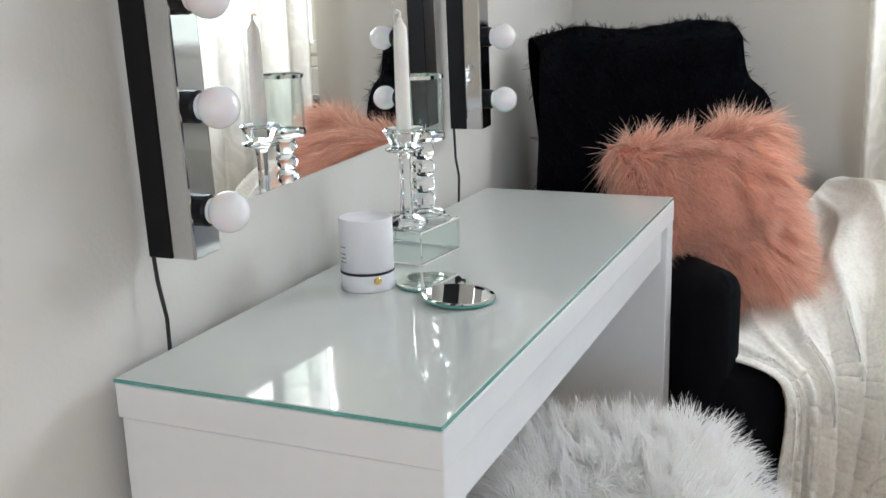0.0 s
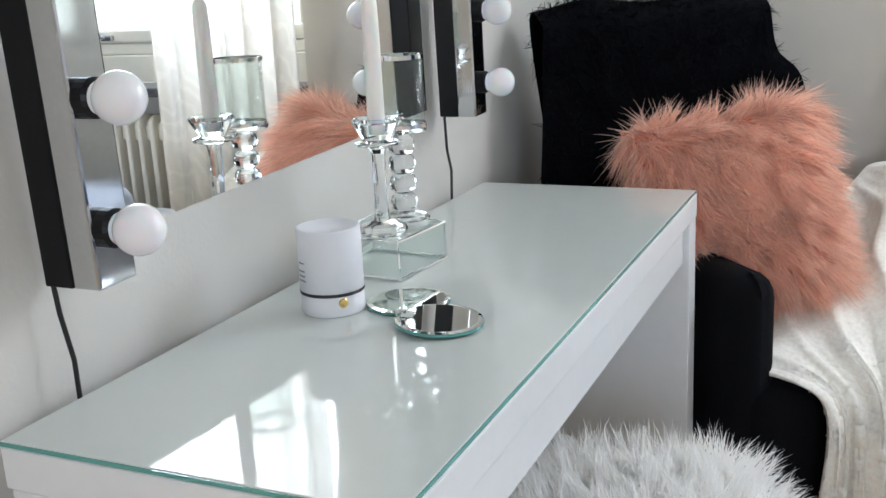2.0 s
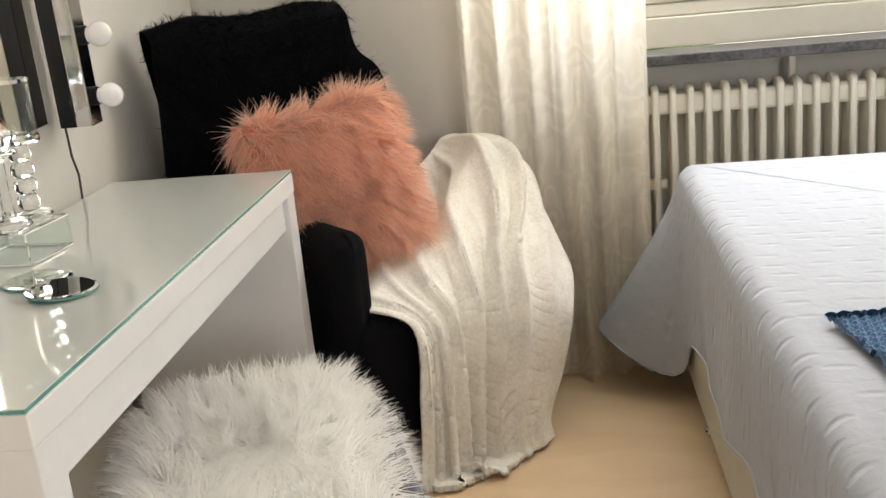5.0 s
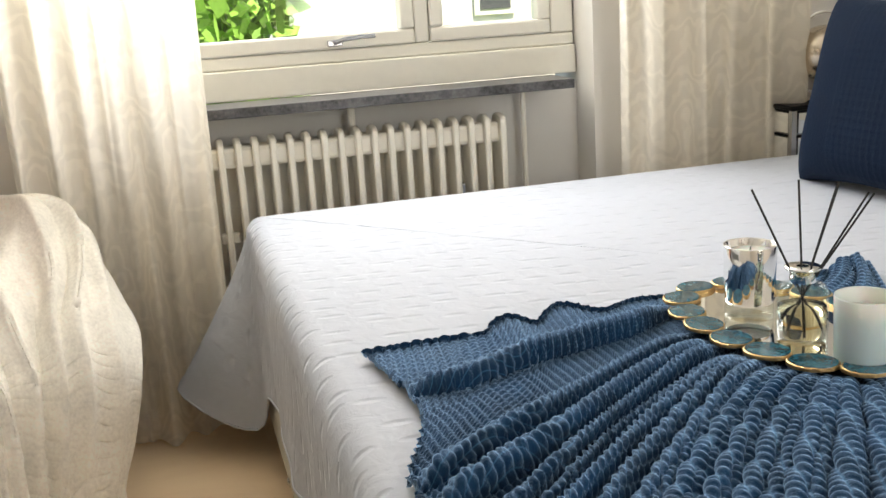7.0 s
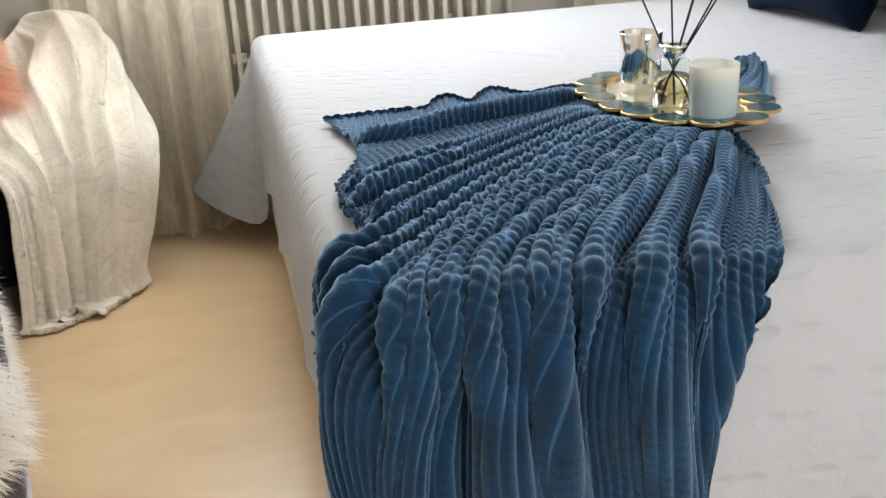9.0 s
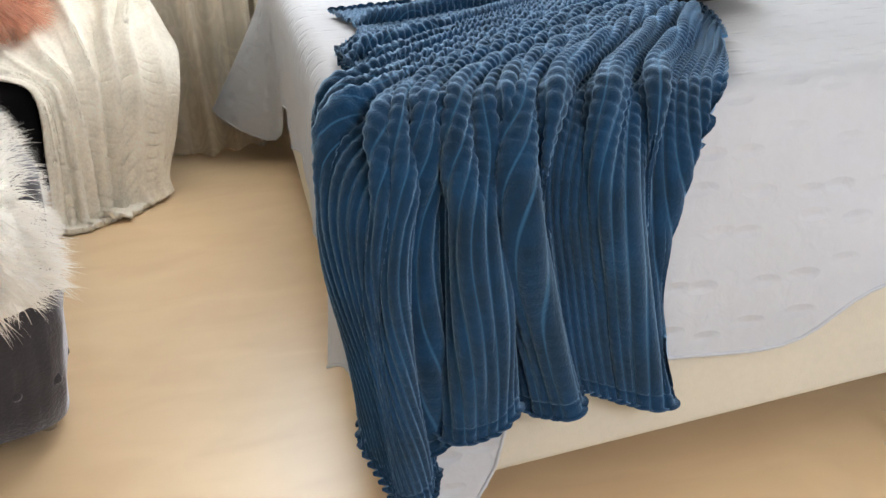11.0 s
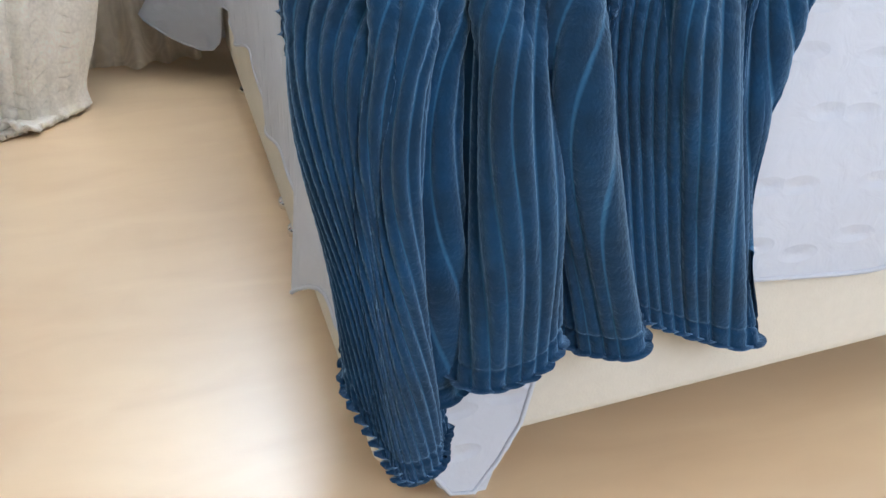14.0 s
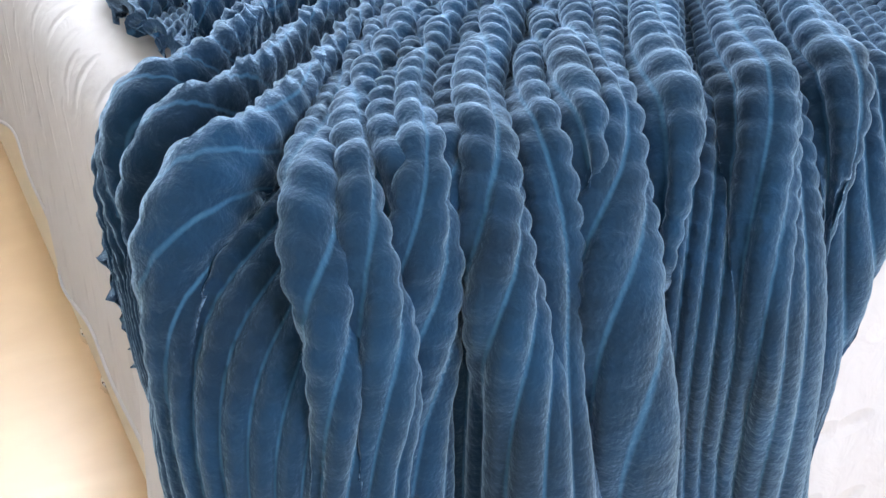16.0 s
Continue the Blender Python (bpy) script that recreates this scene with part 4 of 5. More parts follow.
def build_bed():
    b = thing("bed", (0, 0, 0), "cream upholstered box spring bed on chrome feet", "bed")
    base = box((BX0 + 0.006, BY0 + 0.010, 0.11), (BX1, BY1, 0.36), 0.012, 3)
    for p in base.verts:
        if p.co.z < 0.2:
            p.co.z += 0.003 + 0.075 * (p.co.x - 2.1)
    part("base", base, M_CREAM, b)
    part("mattress", box((BX0 + 0.012, BY0 + 0.075, 0.362), (BX1, BY1 - 0.005, 0.565), 0.055, 4), M_PILLOW, b, "white mattress", True)
    part("headboard", box((BX1 + 0.005, BY0, 0.0), (BX1 + 0.09, BY1, 1.15), 0.03, 3), M_CREAM, b)
    for x in (BX0 + 0.04, 2.3, BX1 - 0.1):
        for y in (BY0 + 0.04, 0.436, 0.575, BY1 - 0.34):
            xx = x + (0.068 if (x < 1.5 and y < 0) else 0.0)
            l = part("leg", lathe([(0.021, 0.018), (0.021, 0.109)], 20, (xx, y, 0)), M_CHROME, b, "chrome leg", True)
            part("foot_plate", lathe([(0.030, 0.0), (0.0315, 0.004), (0.0315, 0.011), (0.029, 0.016), (0.022, 0.0178)], 24, (xx, y, 0)), M_CHROME, l, "", True)


build_bed()


def build_bedspread():
    cx0, cy0, cx1, cy1 = BX0 - 0.004, BY0 - 0.006, BX1, BY1 + 0.012
    r = 0.045
    # outline from the head along the near side, round the foot, back along the far side
    pts = []
    for x in np.linspace(cx1, cx0 + r, 150):
        pts.append((x, cy0, 0, -1))
    for a in np.linspace(0, math.pi / 2, 26)[1:-1]:
        pts.append((cx0 + r - r * math.sin(a), cy0 + r - r * math.cos(a), -math.sin(a), -math.cos(a)))
    for y in np.linspace(cy0 + r, cy1 - r, 150):
        pts.append((cx0, y, -1, 0))
    for a in np.linspace(0, math.pi / 2, 26)[1:-1]:
        pts.append((cx0 + r - r * math.cos(a), cy1 - r + r * math.sin(a), -math.cos(a), math.sin(a)))
    for x in np.linspace(cx0 + r, cx1, 110):
        pts.append((x, cy1, 0, 1))
    E = np.array(pts)
    n = len(E)
    lean = 0.055 * np.clip(-E[:, 3], 0, 1)    # the near side leans in towards the top
    E[:, 1] += lean
    s = np.concatenate([[0], np.cumsum(np.linalg.norm(np.diff(E[:, :2], axis=0), axis=1))])
    near_c, far_c = s[162], s[162 + 12 + 150 + 12]
    drop = 0.37 + 0.018 * np.sin(s * 7.3) + 0.012 * np.sin(s * 13.1 + 1)
    drop = np.where(s < near_c - 0.12, 0.342 + 0.03 * np.tanh((s - 1.42) / 0.06) + 0.007 * np.sin(s * 17 + 1) + 0.012 * np.sin(s * 5), drop)
    drop = drop + 0.185 * np.exp(-((s - near_c + 0.10) / 0.075) ** 4) + 0.085 * np.exp(-((s - near_c - 0.24) / 0.12) ** 2) + 0.07 * np.exp(-((s - far_c) / 0.16) ** 2) + 0.165 * np.exp(-((s - far_c + 0.15) / 0.10) ** 2)
    flare = 0.012 * np.exp(-((s - near_c) / 0.09) ** 2) + 0.040 * np.exp(-((s - near_c - 0.19) / 0.09) ** 2) + 0.215 * np.exp(-((s - far_c + 0.02) / 0.10) ** 2)
    rows = []
    mid = np.stack([np.clip(E[:, 0], cx0 + 1.0, cx1), np.full(n, (cy0 + cy1) / 2)], -1)
    rng = np.random.default_rng(8)
    for k in np.linspace(0, 1, 26):
        p = mid * (1 - k) + (E[:, :2] - E[:, 2:] * 0.048) * k
        rows.append(np.concatenate([p, (BZ + 0.020 * (p[:, 1:] + 0.3) / 2.0)], 1))
    er = 0.05
    for a in np.linspace(0, math.pi / 2, 7)[1:]:
        p = E[:, :2] - E[:, 2:] * er * (1 - math.sin(a)) * 0.9
        rows.append(np.concatenate([p, BZ + 0.020 * (p[:, 1:] + 0.3) / 2.0 - er * (1 - math.cos(a))], 1))
    nd = 22
    for k in np.linspace(0, 1, nd + 1)[1:]:
        d = (drop - er) * k
        calm = 1 - np.exp(-((s - near_c + 0.1) / 0.40) ** 4)
        out = 0.003 + flare * k ** 1.2 + calm * (0.007 * k * np.sin(s * 9.1 + 2 * k) + 0.004 * k * np.sin(s * 23))
        tang = np.stack([-E[:, 3], E[:, 2]], -1)
        fold = 0.03 * np.exp(-((s - far_c + 0.02) / 0.08) ** 2) * k * np.sin((s - far_c) * 40)
        p = E[:, :2] + E[:, 2:] * out[:, None] + tang * fold[:, None]
        p[:, 1] -= lean * (1 - (1 - k) ** 1.5)
        rows.append(np.concatenate([p, BZ + 0.020 * (E[:, 1:2] + 0.3) / 2.0 - (er + d)[:, None]], 1))
    P = np.array(rows)
    steps = np.concatenate([np.zeros((1, n)), np.cumsum(np.linalg.norm(np.diff(P, axis=0), axis=2), axis=0)])
    rim = steps - steps[25]
    flat = np.where((np.arange(len(P)) <= 25)[:, None, None], P[..., :2], P[25][None, :, :2] + E[None, :, 2:] * rim[..., None])
    c = link("bedspread", grid_mesh("bedspread", P, uv=flat), M_QUILT, None, "", True)
    tagged(c, "white quilted cotton bedspread hanging over the bed edges", "bedspread")
    # piped hem
    hem = P[-1]
    bm = tube([tuple(p) for p in hem[::2]], 0.003, 6)
    part("piping", bm, M_QUILT, c, "narrow piped hem", True)


build_bedspread()


def build_navy_cushion(m, label):
    c = thing("velvet_cushion", (0, 0, 0), label, "cushion", "navy cushions")
    c.matrix_basis = m
    F, B = cushion_shape(0.50, 0.50, 0.20, 70)
    n = 70
    u, v = np.meshgrid(np.linspace(0, 1, n), np.linspace(0, 1, n))
    F[..., 1] -= 0.0035 * np.abs(np.sin(np.pi * u * 24) * np.sin(np.pi * v * 24)) * (u > 0.35) * (u < 0.95)
    link("front", grid_mesh("front", F), M_NAVY, c, "", True)
    link("back", grid_mesh("back", B[:, ::-1]), M_NAVY, c, "", True)


build_navy_cushion(pose(2.83, 1.19, 0.850, -14, 0, -86), "navy velvet cushion with a quilted front standing on the bed")
build_navy_cushion(pose(2.87, 0.61, 0.850, -14, 0, -93), "navy velvet cushion with a quilted front standing on the bed")


def build_pillow(m, label):
    c = thing("pillow", (0, 0, 0), label, "pillow", "bed pillows")
    c.matrix_basis = m
    F, B = cushion_shape(0.70, 0.50, 0.20, 50)
    link("front", grid_mesh("front", folded(F, 3, 0.012, 3)), M_PILLOW, c, "", True)
    link("back", grid_mesh("back", B[:, ::-1]), M_PILLOW, c, "", True)


build_pillow(pose(3.12, 0.98, 0.85, -14, 0, -90), "white linen pillow standing against the headboard")
build_pillow(pose(3.14, 0.20, 0.85, -14, 0, -90), "white linen pillow standing against the headboard")


def build_nightstand():
    n = thing("nightstand", (0, 0, 0), "mirrored nightstand with dark edges beside the bed", "nightstand")
    x0, x1, y0, y1, h = 2.96, 3.40, 1.785, 1.955, 0.755
    part("body", box((x0 + 0.01, y0 + 0.01, 0.05), (x1, y1, h - 0.015), 0.004), M_STEEL, n)
    part("top", box((x0, y0, h - 0.014), (x1, y1, h), 0.003), M_BLACK, n, "dark glass top")
    part("post", box((x0, y0, 0.0), (x0 + 0.018, y0 + 0.018, h - 0.0145), 0.002), M_STEEL, n)
    for a, b in ((h - 0.085, h - 0.022), (h - 0.30, h - 0.098), (0.1, h - 0.31)):
        d = part("drawer", box((x0 + 0.024, y0 + 0.002, a), (x1 - 0.01, y0 + 0.0095, b), 0.003), M_MIRROR, n, "mirrored drawer front")
        s = part("side_mirror", box((x0 + 0.002, y0 + 0.024, a), (x0 + 0.0095, y1 - 0.01, b), 0.003), M_MIRROR, n, "mirrored side panel")
        part("border", box((x0 + 0.0035, y0 + 0.019, b + 0.001), (x0 + 0.009, y1 - 0.005, b + 0.009), 0.001), M_BLACK, s)
        part("border", box((x0 + 0.019, y0 + 0.0035, b + 0.001), (x1 - 0.005, y0 + 0.009, b + 0.009), 0.001), M_BLACK, d)


build_nightstand()


def build_ring_lamp():
    l = thing("table_lamp", (3.12, 1.865, 0.756), "round chrome ring lamp standing on the nightstand", "table lamp")
    part("base", lathe([(0.06, 0), (0.06, 0.012), (0.02, 0.02)], 28), M_CHROME, l, "", True)
    part("ring", tube([(0.115 * math.cos(2 * math.pi * k / 40), 0, 0.145 + 0.125 * math.sin(2 * math.pi * k / 40)) for k in range(41)], 0.005), M_CHROME, l, "", True)
    part("globe", lathe([(max(0.085 * math.sin(math.pi * j / 16), 0.0008), 0.145 - 0.085 * math.cos(math.pi * j / 16)) for j in range(17)], 32), M_CHAMPAGNE, l, "champagne metal globe", True)


build_ring_lamp()

# ---- blue blanket ----


def resample(line, n):
    """n points at even steps along a smooth line."""
    A = smooth_grid([line, line], 2, 40 * len(line))[0]
    s = np.concatenate([[0], np.cumsum(np.linalg.norm(np.diff(A, axis=0), axis=1))])
    t = np.linspace(0, s[-1], n)
    return np.stack([np.interp(t, s, A[:, k]) for k in range(3)], -1), s[-1]


def plush_relief(P, a, b, height, flat):
    N = normals_of(P)
    if N[..., 2].mean() < 0:
        N = -N
    rib = np.abs(np.sin(np.pi * a)) ** 0.65
    bead = np.abs(np.sin(np.pi * b)) ** 0.8
    return P + N * (height * rib * (0.40 + 0.60 * (bead * flat + (1 - flat))))[..., None]


def catmull(A, n):
    """A smooth run of n rows through the rows of A."""
    m = len(A)
    A = np.concatenate([[2 * A[0] - A[1]], A, [2 * A[-1] - A[-2]]])
    t = np.linspace(0, m - 1, n)
    k = np.minimum(t.astype(int), m - 2)
    f = (t - k).reshape(-1, 1, 1)
    p0, p1, p2, p3 = A[k], A[k + 1], A[k + 2], A[k + 3]
    return 0.5 * (2 * p1 + (p2 - p0) * f + (2 * p0 - 5 * p1 + 4 * p2 - p3) * f ** 2 + (3 * p1 - p0 - 3 * p2 + p3) * f ** 3)


def along_rows(A, reach):
    """A softened along its rows; the first and the last keep their place."""
    n = len(A)
    weight = np.hanning(2 * reach + 3)[1:-1]
    first, last = 2 * A[:1] - A[reach:0:-1], 2 * A[-1:] - A[-2:-reach - 2:-1]
    padded = np.concatenate([first, A, last])
    return sum(w * padded[k:k + n] for k, w in enumerate(weight)) / weight.sum()


def fan(start, stop, bow):
    """The way of the cloth over the bed top, from the tray to where it leaves the top."""
    a, b = np.array(start), np.array(stop)
    side = np.array((b[1] - a[1], a[0] - b[0]))
    return [(*(a + (b - a) * f + side * bow * 4 * f * (1 - f)), 0.611) for f in (0.0, 0.3, 0.6, 0.85)]


def blanket_lines():
    """Lines from the tray outwards: first those that stop on the bed top, then those that hang down."""
    B = 0.611
    lines = [[(1.98, 0.625, B), (1.88, 0.640, B), (1.80, 0.610, B), (1.735, 0.640, B + 0.012), (1.68, 0.598, B), (1.635, 0.622, B + 0.012), (1.58, 0.592, B), (1.48, 0.590, B), (1.385, 0.585, B)]]
    for start, stop, bow in (((1.96, 0.53), (1.412, 0.33), 0.02), ((1.95, 0.46), (1.352, 0.145), 0.015), ((1.95, 0.43), (1.348, 0.02), 0.02), ((1.95, 0.40), (1.346, -0.06), 0.03)):
        lines.append(fan(start, stop, bow) + [(*stop, B)])
    # start on the top, edge x, then x, y, z down the hanging cloth
    foot_side = (((1.96, 0.375), (1.330, -0.115), ((1.298, -0.120, 0.575), (1.279, -0.129, 0.510))),
                 ((1.965, 0.36), (1.334, -0.165), ((1.296, -0.172, 0.565), (1.276, -0.185, 0.49), (1.278, -0.205, 0.425), (1.288, -0.225, 0.395))),
                 ((1.97, 0.345), (1.340, -0.22), ((1.300, -0.235, 0.565), (1.282, -0.262, 0.47), (1.284, -0.310, 0.38), (1.300, -0.340, 0.310))),
                 ((1.98, 0.33), (1.338, -0.285), ((1.290, -0.318, 0.565), (1.270, -0.356, 0.45), (1.276, -0.386, 0.32), (1.280, -0.400, 0.195))))
    for start, edge, rest in foot_side:
        lines.append(fan(start, (edge[0] + 0.016, edge[1]), 0.04) + [(edge[0] + 0.016, edge[1], 0.606), *((x + 0.010, y, z) for x, y, z in rest)])
    near_side = ((1.360, (1.320, 0.505), (1.298, 0.345), (1.302, 0.082), (0.034, 0.044, 0.048)),
                 (1.378, (1.342, 0.505), (1.322, 0.345), (1.328, 0.078), (0.036, 0.054, 0.050)),
                 (1.398, (1.358, 0.495), (1.338, 0.335), (1.350, 0.092), (0.008, 0.014, 0.016)),
                 (1.411, (1.377, 0.490), (1.364, 0.330), (1.356, 0.130), (0.020, 0.024, 0.018)),
                 (1.428, (1.400, 0.485), (1.389, 0.325), (1.368, 0.170), (0.000, 0.000, 0.004)),
                 (1.450, (1.428, 0.495), (1.414, 0.340), (1.384, 0.160), (0.040, 0.046, 0.052)),
                 (1.478, (1.452, 0.490), (1.452, 0.335), (1.430, 0.162), (0.045, 0.050, 0.058)),
                 (1.505, (1.470, 0.485), (1.471, 0.330), (1.466, 0.178), (0.010, 0.030, 0.046)),
                 (1.522, (1.482, 0.485), (1.482, 0.330), (1.482, 0.172), (0.004, 0.004, 0.006)),
                 (1.548, (1.508, 0.495), (1.524, 0.335), (1.556, 0.168), (0.042, 0.048, 0.054)),
                 (1.575, (1.534, 0.490), (1.545, 0.335), (1.563, 0.180), (0.008, 0.006, 0.006)),
                 (1.630, (1.590, 0.490), (1.612, 0.335), (1.640, 0.152), (0.016, 0.014, 0.014)),
                 (1.700, (1.655, 0.490), (1.670, 0.335), (1.682, 0.143), (0.034, 0.030, 0.024)),
                 (1.730, (1.690, 0.490), (1.682, 0.330), (1.706, 0.136), (0.006, 0.010, 0.018)),
                 (1.790, (1.735, 0.490), (1.704, 0.325), (1.712, 0.135), (0.014, 0.012, 0.010)),
                 (1.828, (1.752, 0.490), (1.710, 0.320), (1.718, 0.136), (0.008, 0.008, 0.006)))
    n = len(near_side)
    for k, (edge, p, q, r, out) in enumerate(near_side):
        f = k / (n - 1)
        start = (1.985 + 0.06 * f, 0.315 - 0.10 * f)
        rest = [(1.335 + (x - 1.318) * 0.965, y0 - d, z + up) for (x, z), y0, d, up in zip((p, q, r), (-0.352, -0.366, -0.374), out, (0.004, 0.012, 0.026))]
        lines.append(fan(start, (edge, -0.318), 0.045 - 0.085 * f) + [(edge, -0.318, 0.596), *rest])
    return lines


def build_blanket():
    thing_ob = thing("blanket", (0, 0, 0), "blue ribbed plush blanket spread over the bed corner", "blanket")
    B = 0.611
    lines = blanket_lines()
    nu, nv = 1040, 470
    cols, lens = zip(*[resample(l, nv) for l in lines])
    S = along_rows(catmull(np.array(cols), nu).transpose(1, 0, 2), 13)
    u, v = np.meshgrid(np.linspace(0, 1, nu), np.linspace(0, 1, nv))
    length = np.interp(u, np.linspace(0, 1, len(lines)), lens)
    arc = v * length
    N = normals_of(S)
    if N[20, nu // 2, 2] < 0:
        N = -N
    T = np.gradient(S, axis=1)
    local = np.maximum(np.linalg.norm(T, axis=-1) * (nu - 1), 0.3)
    T /= np.maximum(np.linalg.norm(T, axis=-1, keepdims=True), 1e-9)
    hang = np.clip((0.590 - S[..., 2]) / 0.10, 0, 1)
    low = np.clip((0.5 - S[..., 2]) / 0.4, 0, 1)
    top_share = 1 - hang

    # gathered pleats: steep-sided rounded ridges that run out from the tray and die away down the drop
    rng = np.random.default_rng(31)
    h, lat = np.zeros_like(u), np.zeros_like(u)
    centres = [0.028, 0.085, 0.128, 0.170, 0.212, 0.250, 0.290, 0.335, 0.372, 0.415, 0.455, 0.505, 0.548, 0.590, 0.638, 0.690, 0.735, 0.790, 0.850, 0.915]
    for k, c in enumerate(centres):
        ph = rng.uniform(0, 6.3)
        width = 0.6 * (centres[min(k + 1, len(centres) - 1)] - centres[max(k - 1, 0)]) / 2 * rng.uniform(0.9, 1.2)
        tall = rng.uniform(0.65, 1.15)
        sway = 0.006 * np.sin(6.5 * arc + ph) + 0.0025 * np.sin(17 * arc + 2 * ph)
        d = (u - c - sway) / (np.minimum(width, 0.021 / local) * (0.9 + 0.2 * np.sin(8 * arc + ph)))
        inside = np.abs(d) < 1
        die = rng.uniform(0.25, 0.7)
        fade = np.clip(arc / 0.12, 0.35, 1) * (1 - hang * die) * (1 - 0.75 * low)
        h = np.maximum(h, np.where(inside, tall * (0.5 + 0.5 * np.cos(np.pi * np.clip(d, -1, 1))) ** 0.75 * fade, 0))
        lat += np.where(inside, np.sin(np.pi * np.clip(d, -1, 1)) * tall * fade, 0)
    amp = 0.037 * np.clip(0.35 + 0.65 * length / 0.75, 0.4, 1) * (1 - 0.60 * hang)
    amp = amp * (1 - 0.85 * hang * np.clip((0.37 - u) / 0.03, 0, 1))
    amp = amp * np.where(u < 0.21, np.clip((1 - v) / 0.07, 0.3, 1), 1.0)
    amp = amp * np.clip((0.97 - u) / 0.05, 0, 1) * np.clip(u / 0.02, 0.25, 1)
    corner = 1 - 0.85 * np.exp(-(((S[..., 0] - 1.42) / 0.09) ** 2 + ((S[..., 1] - 0.52) / 0.09) ** 2))
    under = np.exp(-(((S[..., 0] - 2.010) / 0.16) ** 2 + ((S[..., 1] - 0.37) / 0.25) ** 2) ** 2)
    calm = corner * (1 - 0.9 * under)
    soft = 0.006 * np.sin(2 * np.pi * (7 * u + 0.4 * np.sin(3.1 * arc))) * (0.4 + 0.6 * hang) + 0.004 * np.sin(2 * np.pi * (3 * u + 2.2 * arc)) * hang
    lift = 0.012 * np.clip((0.608 - S[..., 2]) / 0.01, 0, 1)
    P = S + N * (lift + (amp * h + np.maximum(soft, -0.004)) * calm)[..., None] + T * (0.006 * lat * calm * top_share)[..., None]
    P[..., 2] += np.clip((v - 0.9) / 0.1, 0, 1) * 0.005 * np.sin(2 * np.pi * 6 * u + 1.9) * low
    # the ribs run side by side at one even distance in the folded cloth, so the pleats cross them at a slant
    across = np.linalg.norm(np.diff(S + N * (0.72 * amp * h * calm)[..., None], axis=1), axis=-1)
    across = along_rows(across, 70)
    run = np.concatenate([np.zeros((nv, 1)), np.cumsum(across, axis=1)], axis=1)
    anchor = int(0.90 * nu)
    count = (run - run[:, anchor:anchor + 1]) / 0.0142 + 200
    count = count + 0.72 * np.clip((0.58 - S[..., 2]) / 0.40, 0, 1) * ((run[-1:] - run[-1:, anchor:anchor + 1]) / 0.0142 + 200 - count)
    below = np.clip(0.60 - S[..., 2], 0, 1)
    count = count - 46 * below * np.clip((0.47 - u) / 0.26, 0, 1)
    beads = arc / 0.0158
    seam = np.clip(np.abs(length - arc - 0.018) / 0.003, 0, 1) * hang + (1 - hang)
    P = plush_relief(P, count, beads, 0.0080 * (1 - 0.30 * hang) * seam, 1 - 0.82 * hang)
    part_ob = link("cloth", grid_mesh("cloth", P, uv=np.stack([count, beads], -1)), M_BLUE, thing_ob, "", True)
    m = part_ob.modifiers.new("thick", "SOLIDIFY")
    m.thickness, m.offset, m.use_rim_only = 0.008, -1, True
    # the corner that comes out behind the tray
    net = [[(2.05, 0.56, B), (2.12, 0.44, B), (2.19, 0.32, B)], [(2.14, 0.585, B), (2.19, 0.50, B + 0.006), (2.235, 0.41, B)], [(2.205, 0.605, B + 0.004), (2.26, 0.555, B + 0.016), (2.295, 0.515, B)], [(2.245, 0.622, B + 0.006), (2.31, 0.628, B + 0.03), (2.36, 0.645, B)]]
    C = smooth_grid(net, 130, 80)
    uu, vv = np.meshgrid(np.linspace(0, 1, 80), np.linspace(0, 1, 130))
    C[..., 2] += 0.012 * np.abs(np.sin(np.pi * 3 * uu + vv * 2))
    C = plush_relief(C, uu * 9, vv * 20, 0.006, 1.0)
    part_ob = link("corner", grid_mesh("corner", C, uv=np.stack([uu * 9, vv * 20], -1)), M_BLUE, thing_ob, "turned corner of the blanket", True)
    m = part_ob.modifiers.new("thick", "SOLIDIFY")
    m.thickness, m.offset = 0.005, -1


build_blanket()

# ---- tray with scent and candles ----
TRAY = pose(2.010, 0.370, 0.630, 0, 0, -84)


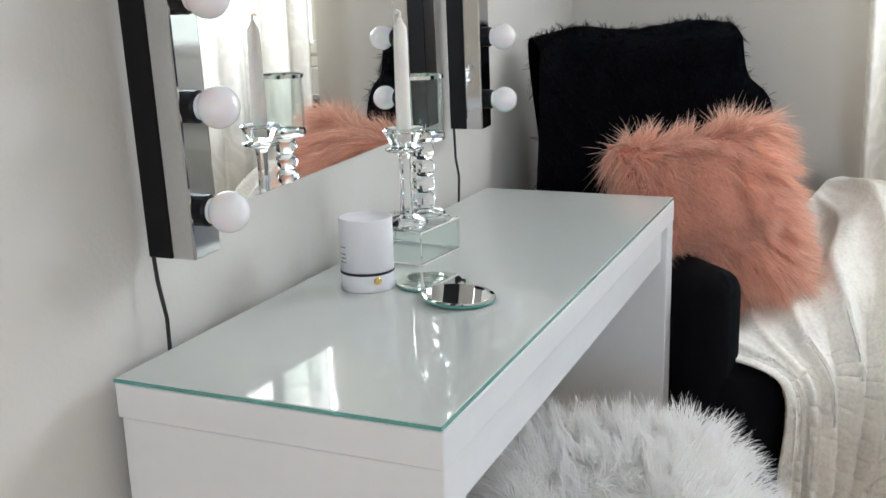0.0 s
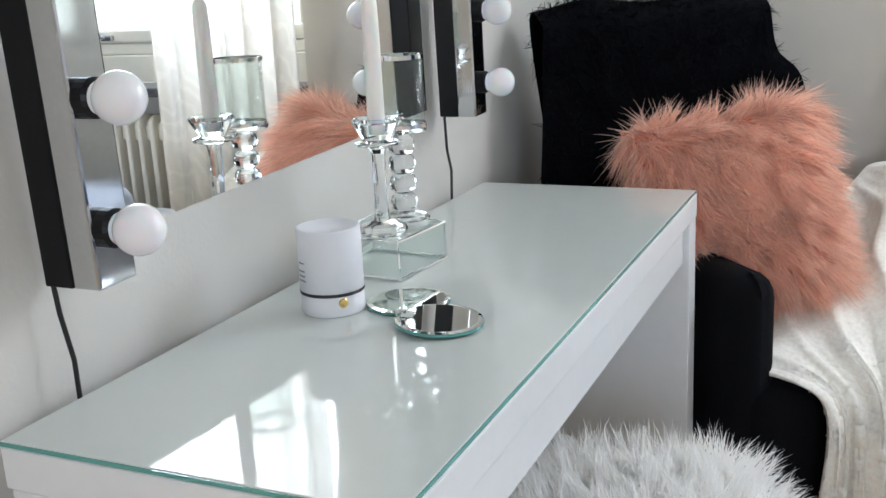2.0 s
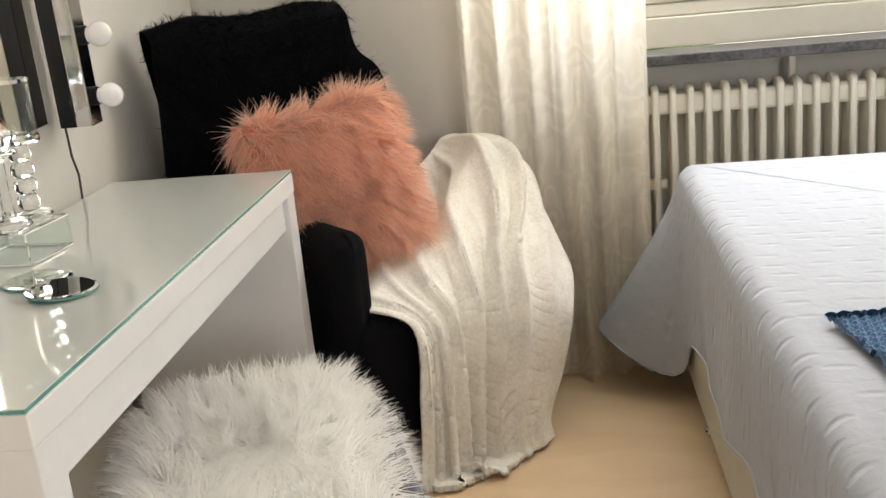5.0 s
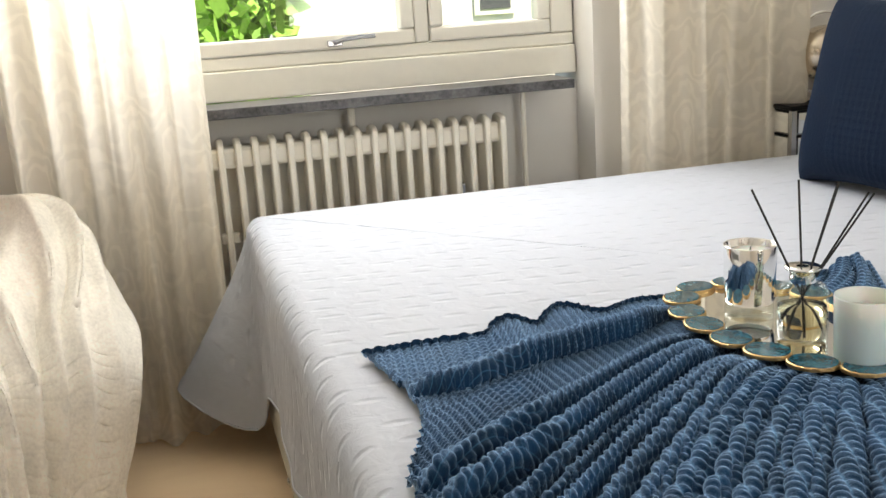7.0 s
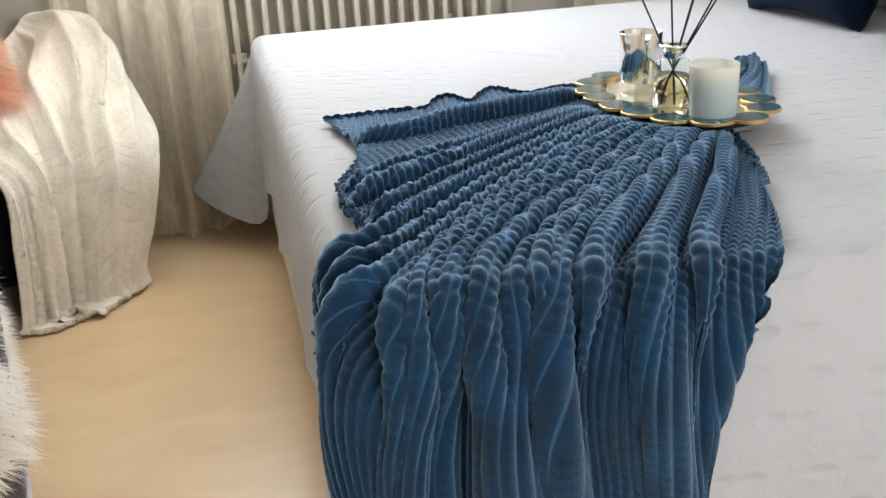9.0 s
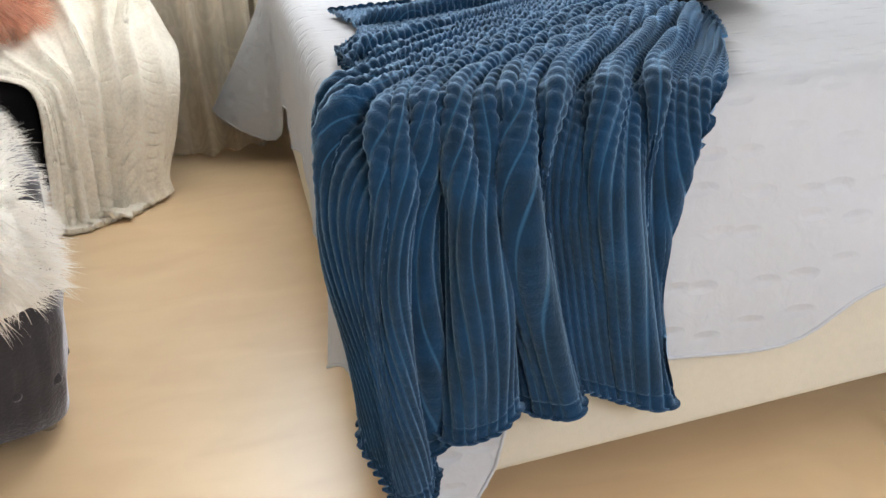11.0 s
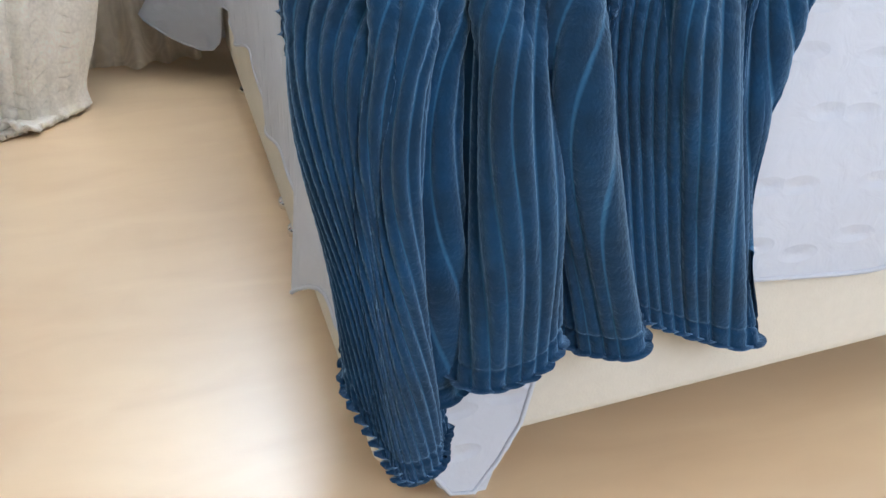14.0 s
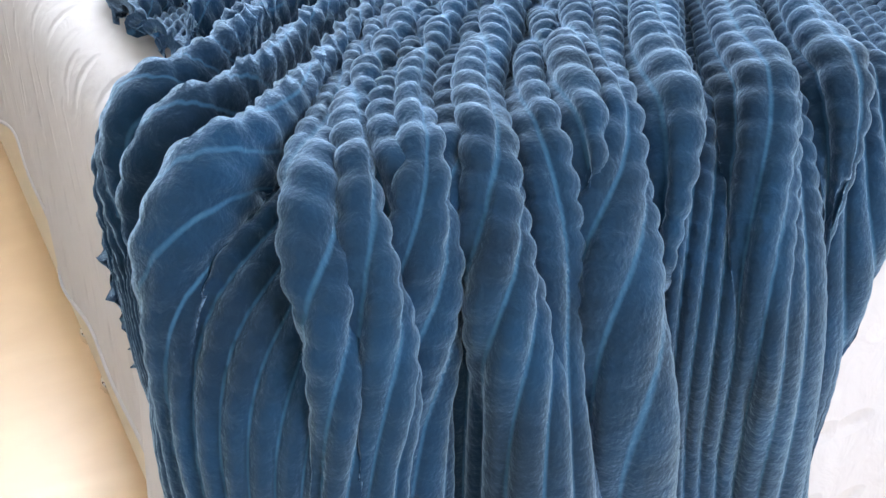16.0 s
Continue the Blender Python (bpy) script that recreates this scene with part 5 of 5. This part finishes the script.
def build_tray():
    t = thing("agate_tray", (0, 0, 0), "oval mirrored tray edged with gilt blue agate slices", "tray")
    t.matrix_basis = TRAY
    bm = lathe([(1.0, 0.0), (1.0, 0.008), (0.985, 0.010)], 64)
    bmesh.ops.scale(bm, vec=(0.214, 0.120, 1), verts=bm.verts)
    part("plate", bm, M_BLACK, t, "black base plate")
    bm = lathe([(1.0, 0.0102), (0.995, 0.0118)], 64)
    bmesh.ops.scale(bm, vec=(0.211, 0.117, 1), verts=bm.verts)
    part("mirror_plate", bm, M_MIRROR, t, "tinted mirror surface")
    rng = np.random.default_rng(2)
    n = 16
    ring = np.linspace(0, 2 * math.pi, 721)
    walked = np.concatenate([[0], np.cumsum(np.hypot(0.222 * np.diff(np.cos(ring)), 0.126 * np.diff(np.sin(ring))))])
    for k in range(n):
        a = float(np.interp((k + 0.3) / n * walked[-1], walked, ring))
        x, y = 0.222 * math.cos(a), 0.126 * math.sin(a)
        irr = [1 + 0.05 * rng.normal() for _ in range(20)]
        bm = bmesh.new()
        lo, hi, inn = [], [], []
        for j in range(20):
            b = 2 * math.pi * j / 20
            rr = 0.0350 * (0.5 * irr[j] + 0.25 * irr[j - 1] + 0.25 * irr[(j + 1) % 20])
            lo.append(bm.verts.new((rr * math.cos(b), rr * 0.86 * math.sin(b), 0.0)))
            hi.append(bm.verts.new((rr * math.cos(b), rr * 0.86 * math.sin(b), 0.0048)))
            inn.append(bm.verts.new((rr * 0.94 * math.cos(b), rr * 0.86 * 0.94 * math.sin(b), 0.0060)))
        for j in range(20):
            i = (j + 1) % 20
            bm.faces.new((lo[j], lo[i], hi[i], hi[j]))
            bm.faces.new((hi[j], hi[i], inn[i], inn[j]))
        bm.faces.new(lo)
        s = part("agate_slice", bm, M_GILT, t, "gilt rim of a slice")
        s.matrix_basis = pose(x, y, 0.0122 + 0.001 * (k % 2), 0, 0, math.degrees(a) + 90)
        bm = lathe([(0.0325, 0.0052), (0.0320, 0.0066), (0.001, 0.0068)], 24)
        bmesh.ops.scale(bm, vec=(1, 0.86, 1), verts=bm.verts)
        part("stone", bm, M_AGATE, s, "polished blue agate")
    return t


build_tray()
TZ = 0.630 + 0.0122


def build_silver_candle():
    c = thing("jar_candle", (1.972, 0.425, TZ), "mirrored silver glass jar candle on the tray", "candle")
    part("glass_base", lathe([(0.036, 0), (0.038, 0.003), (0.037, 0.022), (0.036, 0.024)], 36), M_GLASS, c, "thick clear glass base", True)
    part("jar", lathe([(0.036, 0.0245), (0.0385, 0.03), (0.0405, 0.115), (0.0400, 0.1165), (0.0385, 0.115), (0.0365, 0.034)], 40, cap=False), M_CHROME, c, "mirrored silver wall", True)
    part("wax", lathe([(0.037, 0.04), (0.0382, 0.104), (0.001, 0.105)], 32), M_WAX, c, "cream wax", True)
    part("wick", tube([(0, 0, 0.104), (0.001, 0, 0.112)], 0.0012), M_REED, c)


def build_diffuser():
    d = thing("reed_diffuser", (1.980, 0.300, TZ), "clear glass reed diffuser with black reeds on the tray", "diffuser")
    b = part("bottle", lathe([(0.034, 0), (0.0365, 0.003), (0.0365, 0.072), (0.031, 0.083), (0.018, 0.087), (0.017, 0.094), (0.0155, 0.094), (0.0155, 0.086), (0.029, 0.081), (0.0345, 0.071), (0.0345, 0.006), (0.001, 0.005)], 40), M_GLASS, d, "", True)
    b.visible_shadow = False
    part("oil", lathe([(0.034, 0.0065), (0.0342, 0.052), (0.001, 0.0525)], 36), M_DIFFUSER, d, "pale amber oil", True)
    part("collar", lathe([(0.0185, 0.0885), (0.0185, 0.106), (0.025, 0.107), (0.026, 0.109), (0.025, 0.111), (0.009, 0.111)], 36, cap=False), M_CHROME, d, "chrome collar", True)
    for x, y, top in ((-0.060, 0.040, 0.222), (-0.004, 0.010, 0.235), (0.032, -0.028, 0.232), (0.036, -0.026, 0.233), (0.060, -0.058, 0.222), (0.067, -0.060, 0.220)):
        part("reed", tube([(-x * 0.35, -y * 0.35, 0.012), (x, y, top)], 0.0017, 6), M_REED, d, "black reed")


def build_frosted_candle():
    c = thing("votive_candle", (2.004, 0.192, TZ), "frosted pale green glass candle on the tray", "candle")
    part("cup", lathe([(0.037, 0), (0.039, 0.003), (0.0415, 0.092), (0.041, 0.094), (0.039, 0.092), (0.0372, 0.008), (0.001, 0.007)], 40), M_FROST, c, "", True)
    part("wax", lathe([(0.0368, 0.0085), (0.0381, 0.072), (0.001, 0.073)], 32), M_WAX, c, "white wax", True)


build_silver_candle()
build_diffuser()
build_frosted_candle()
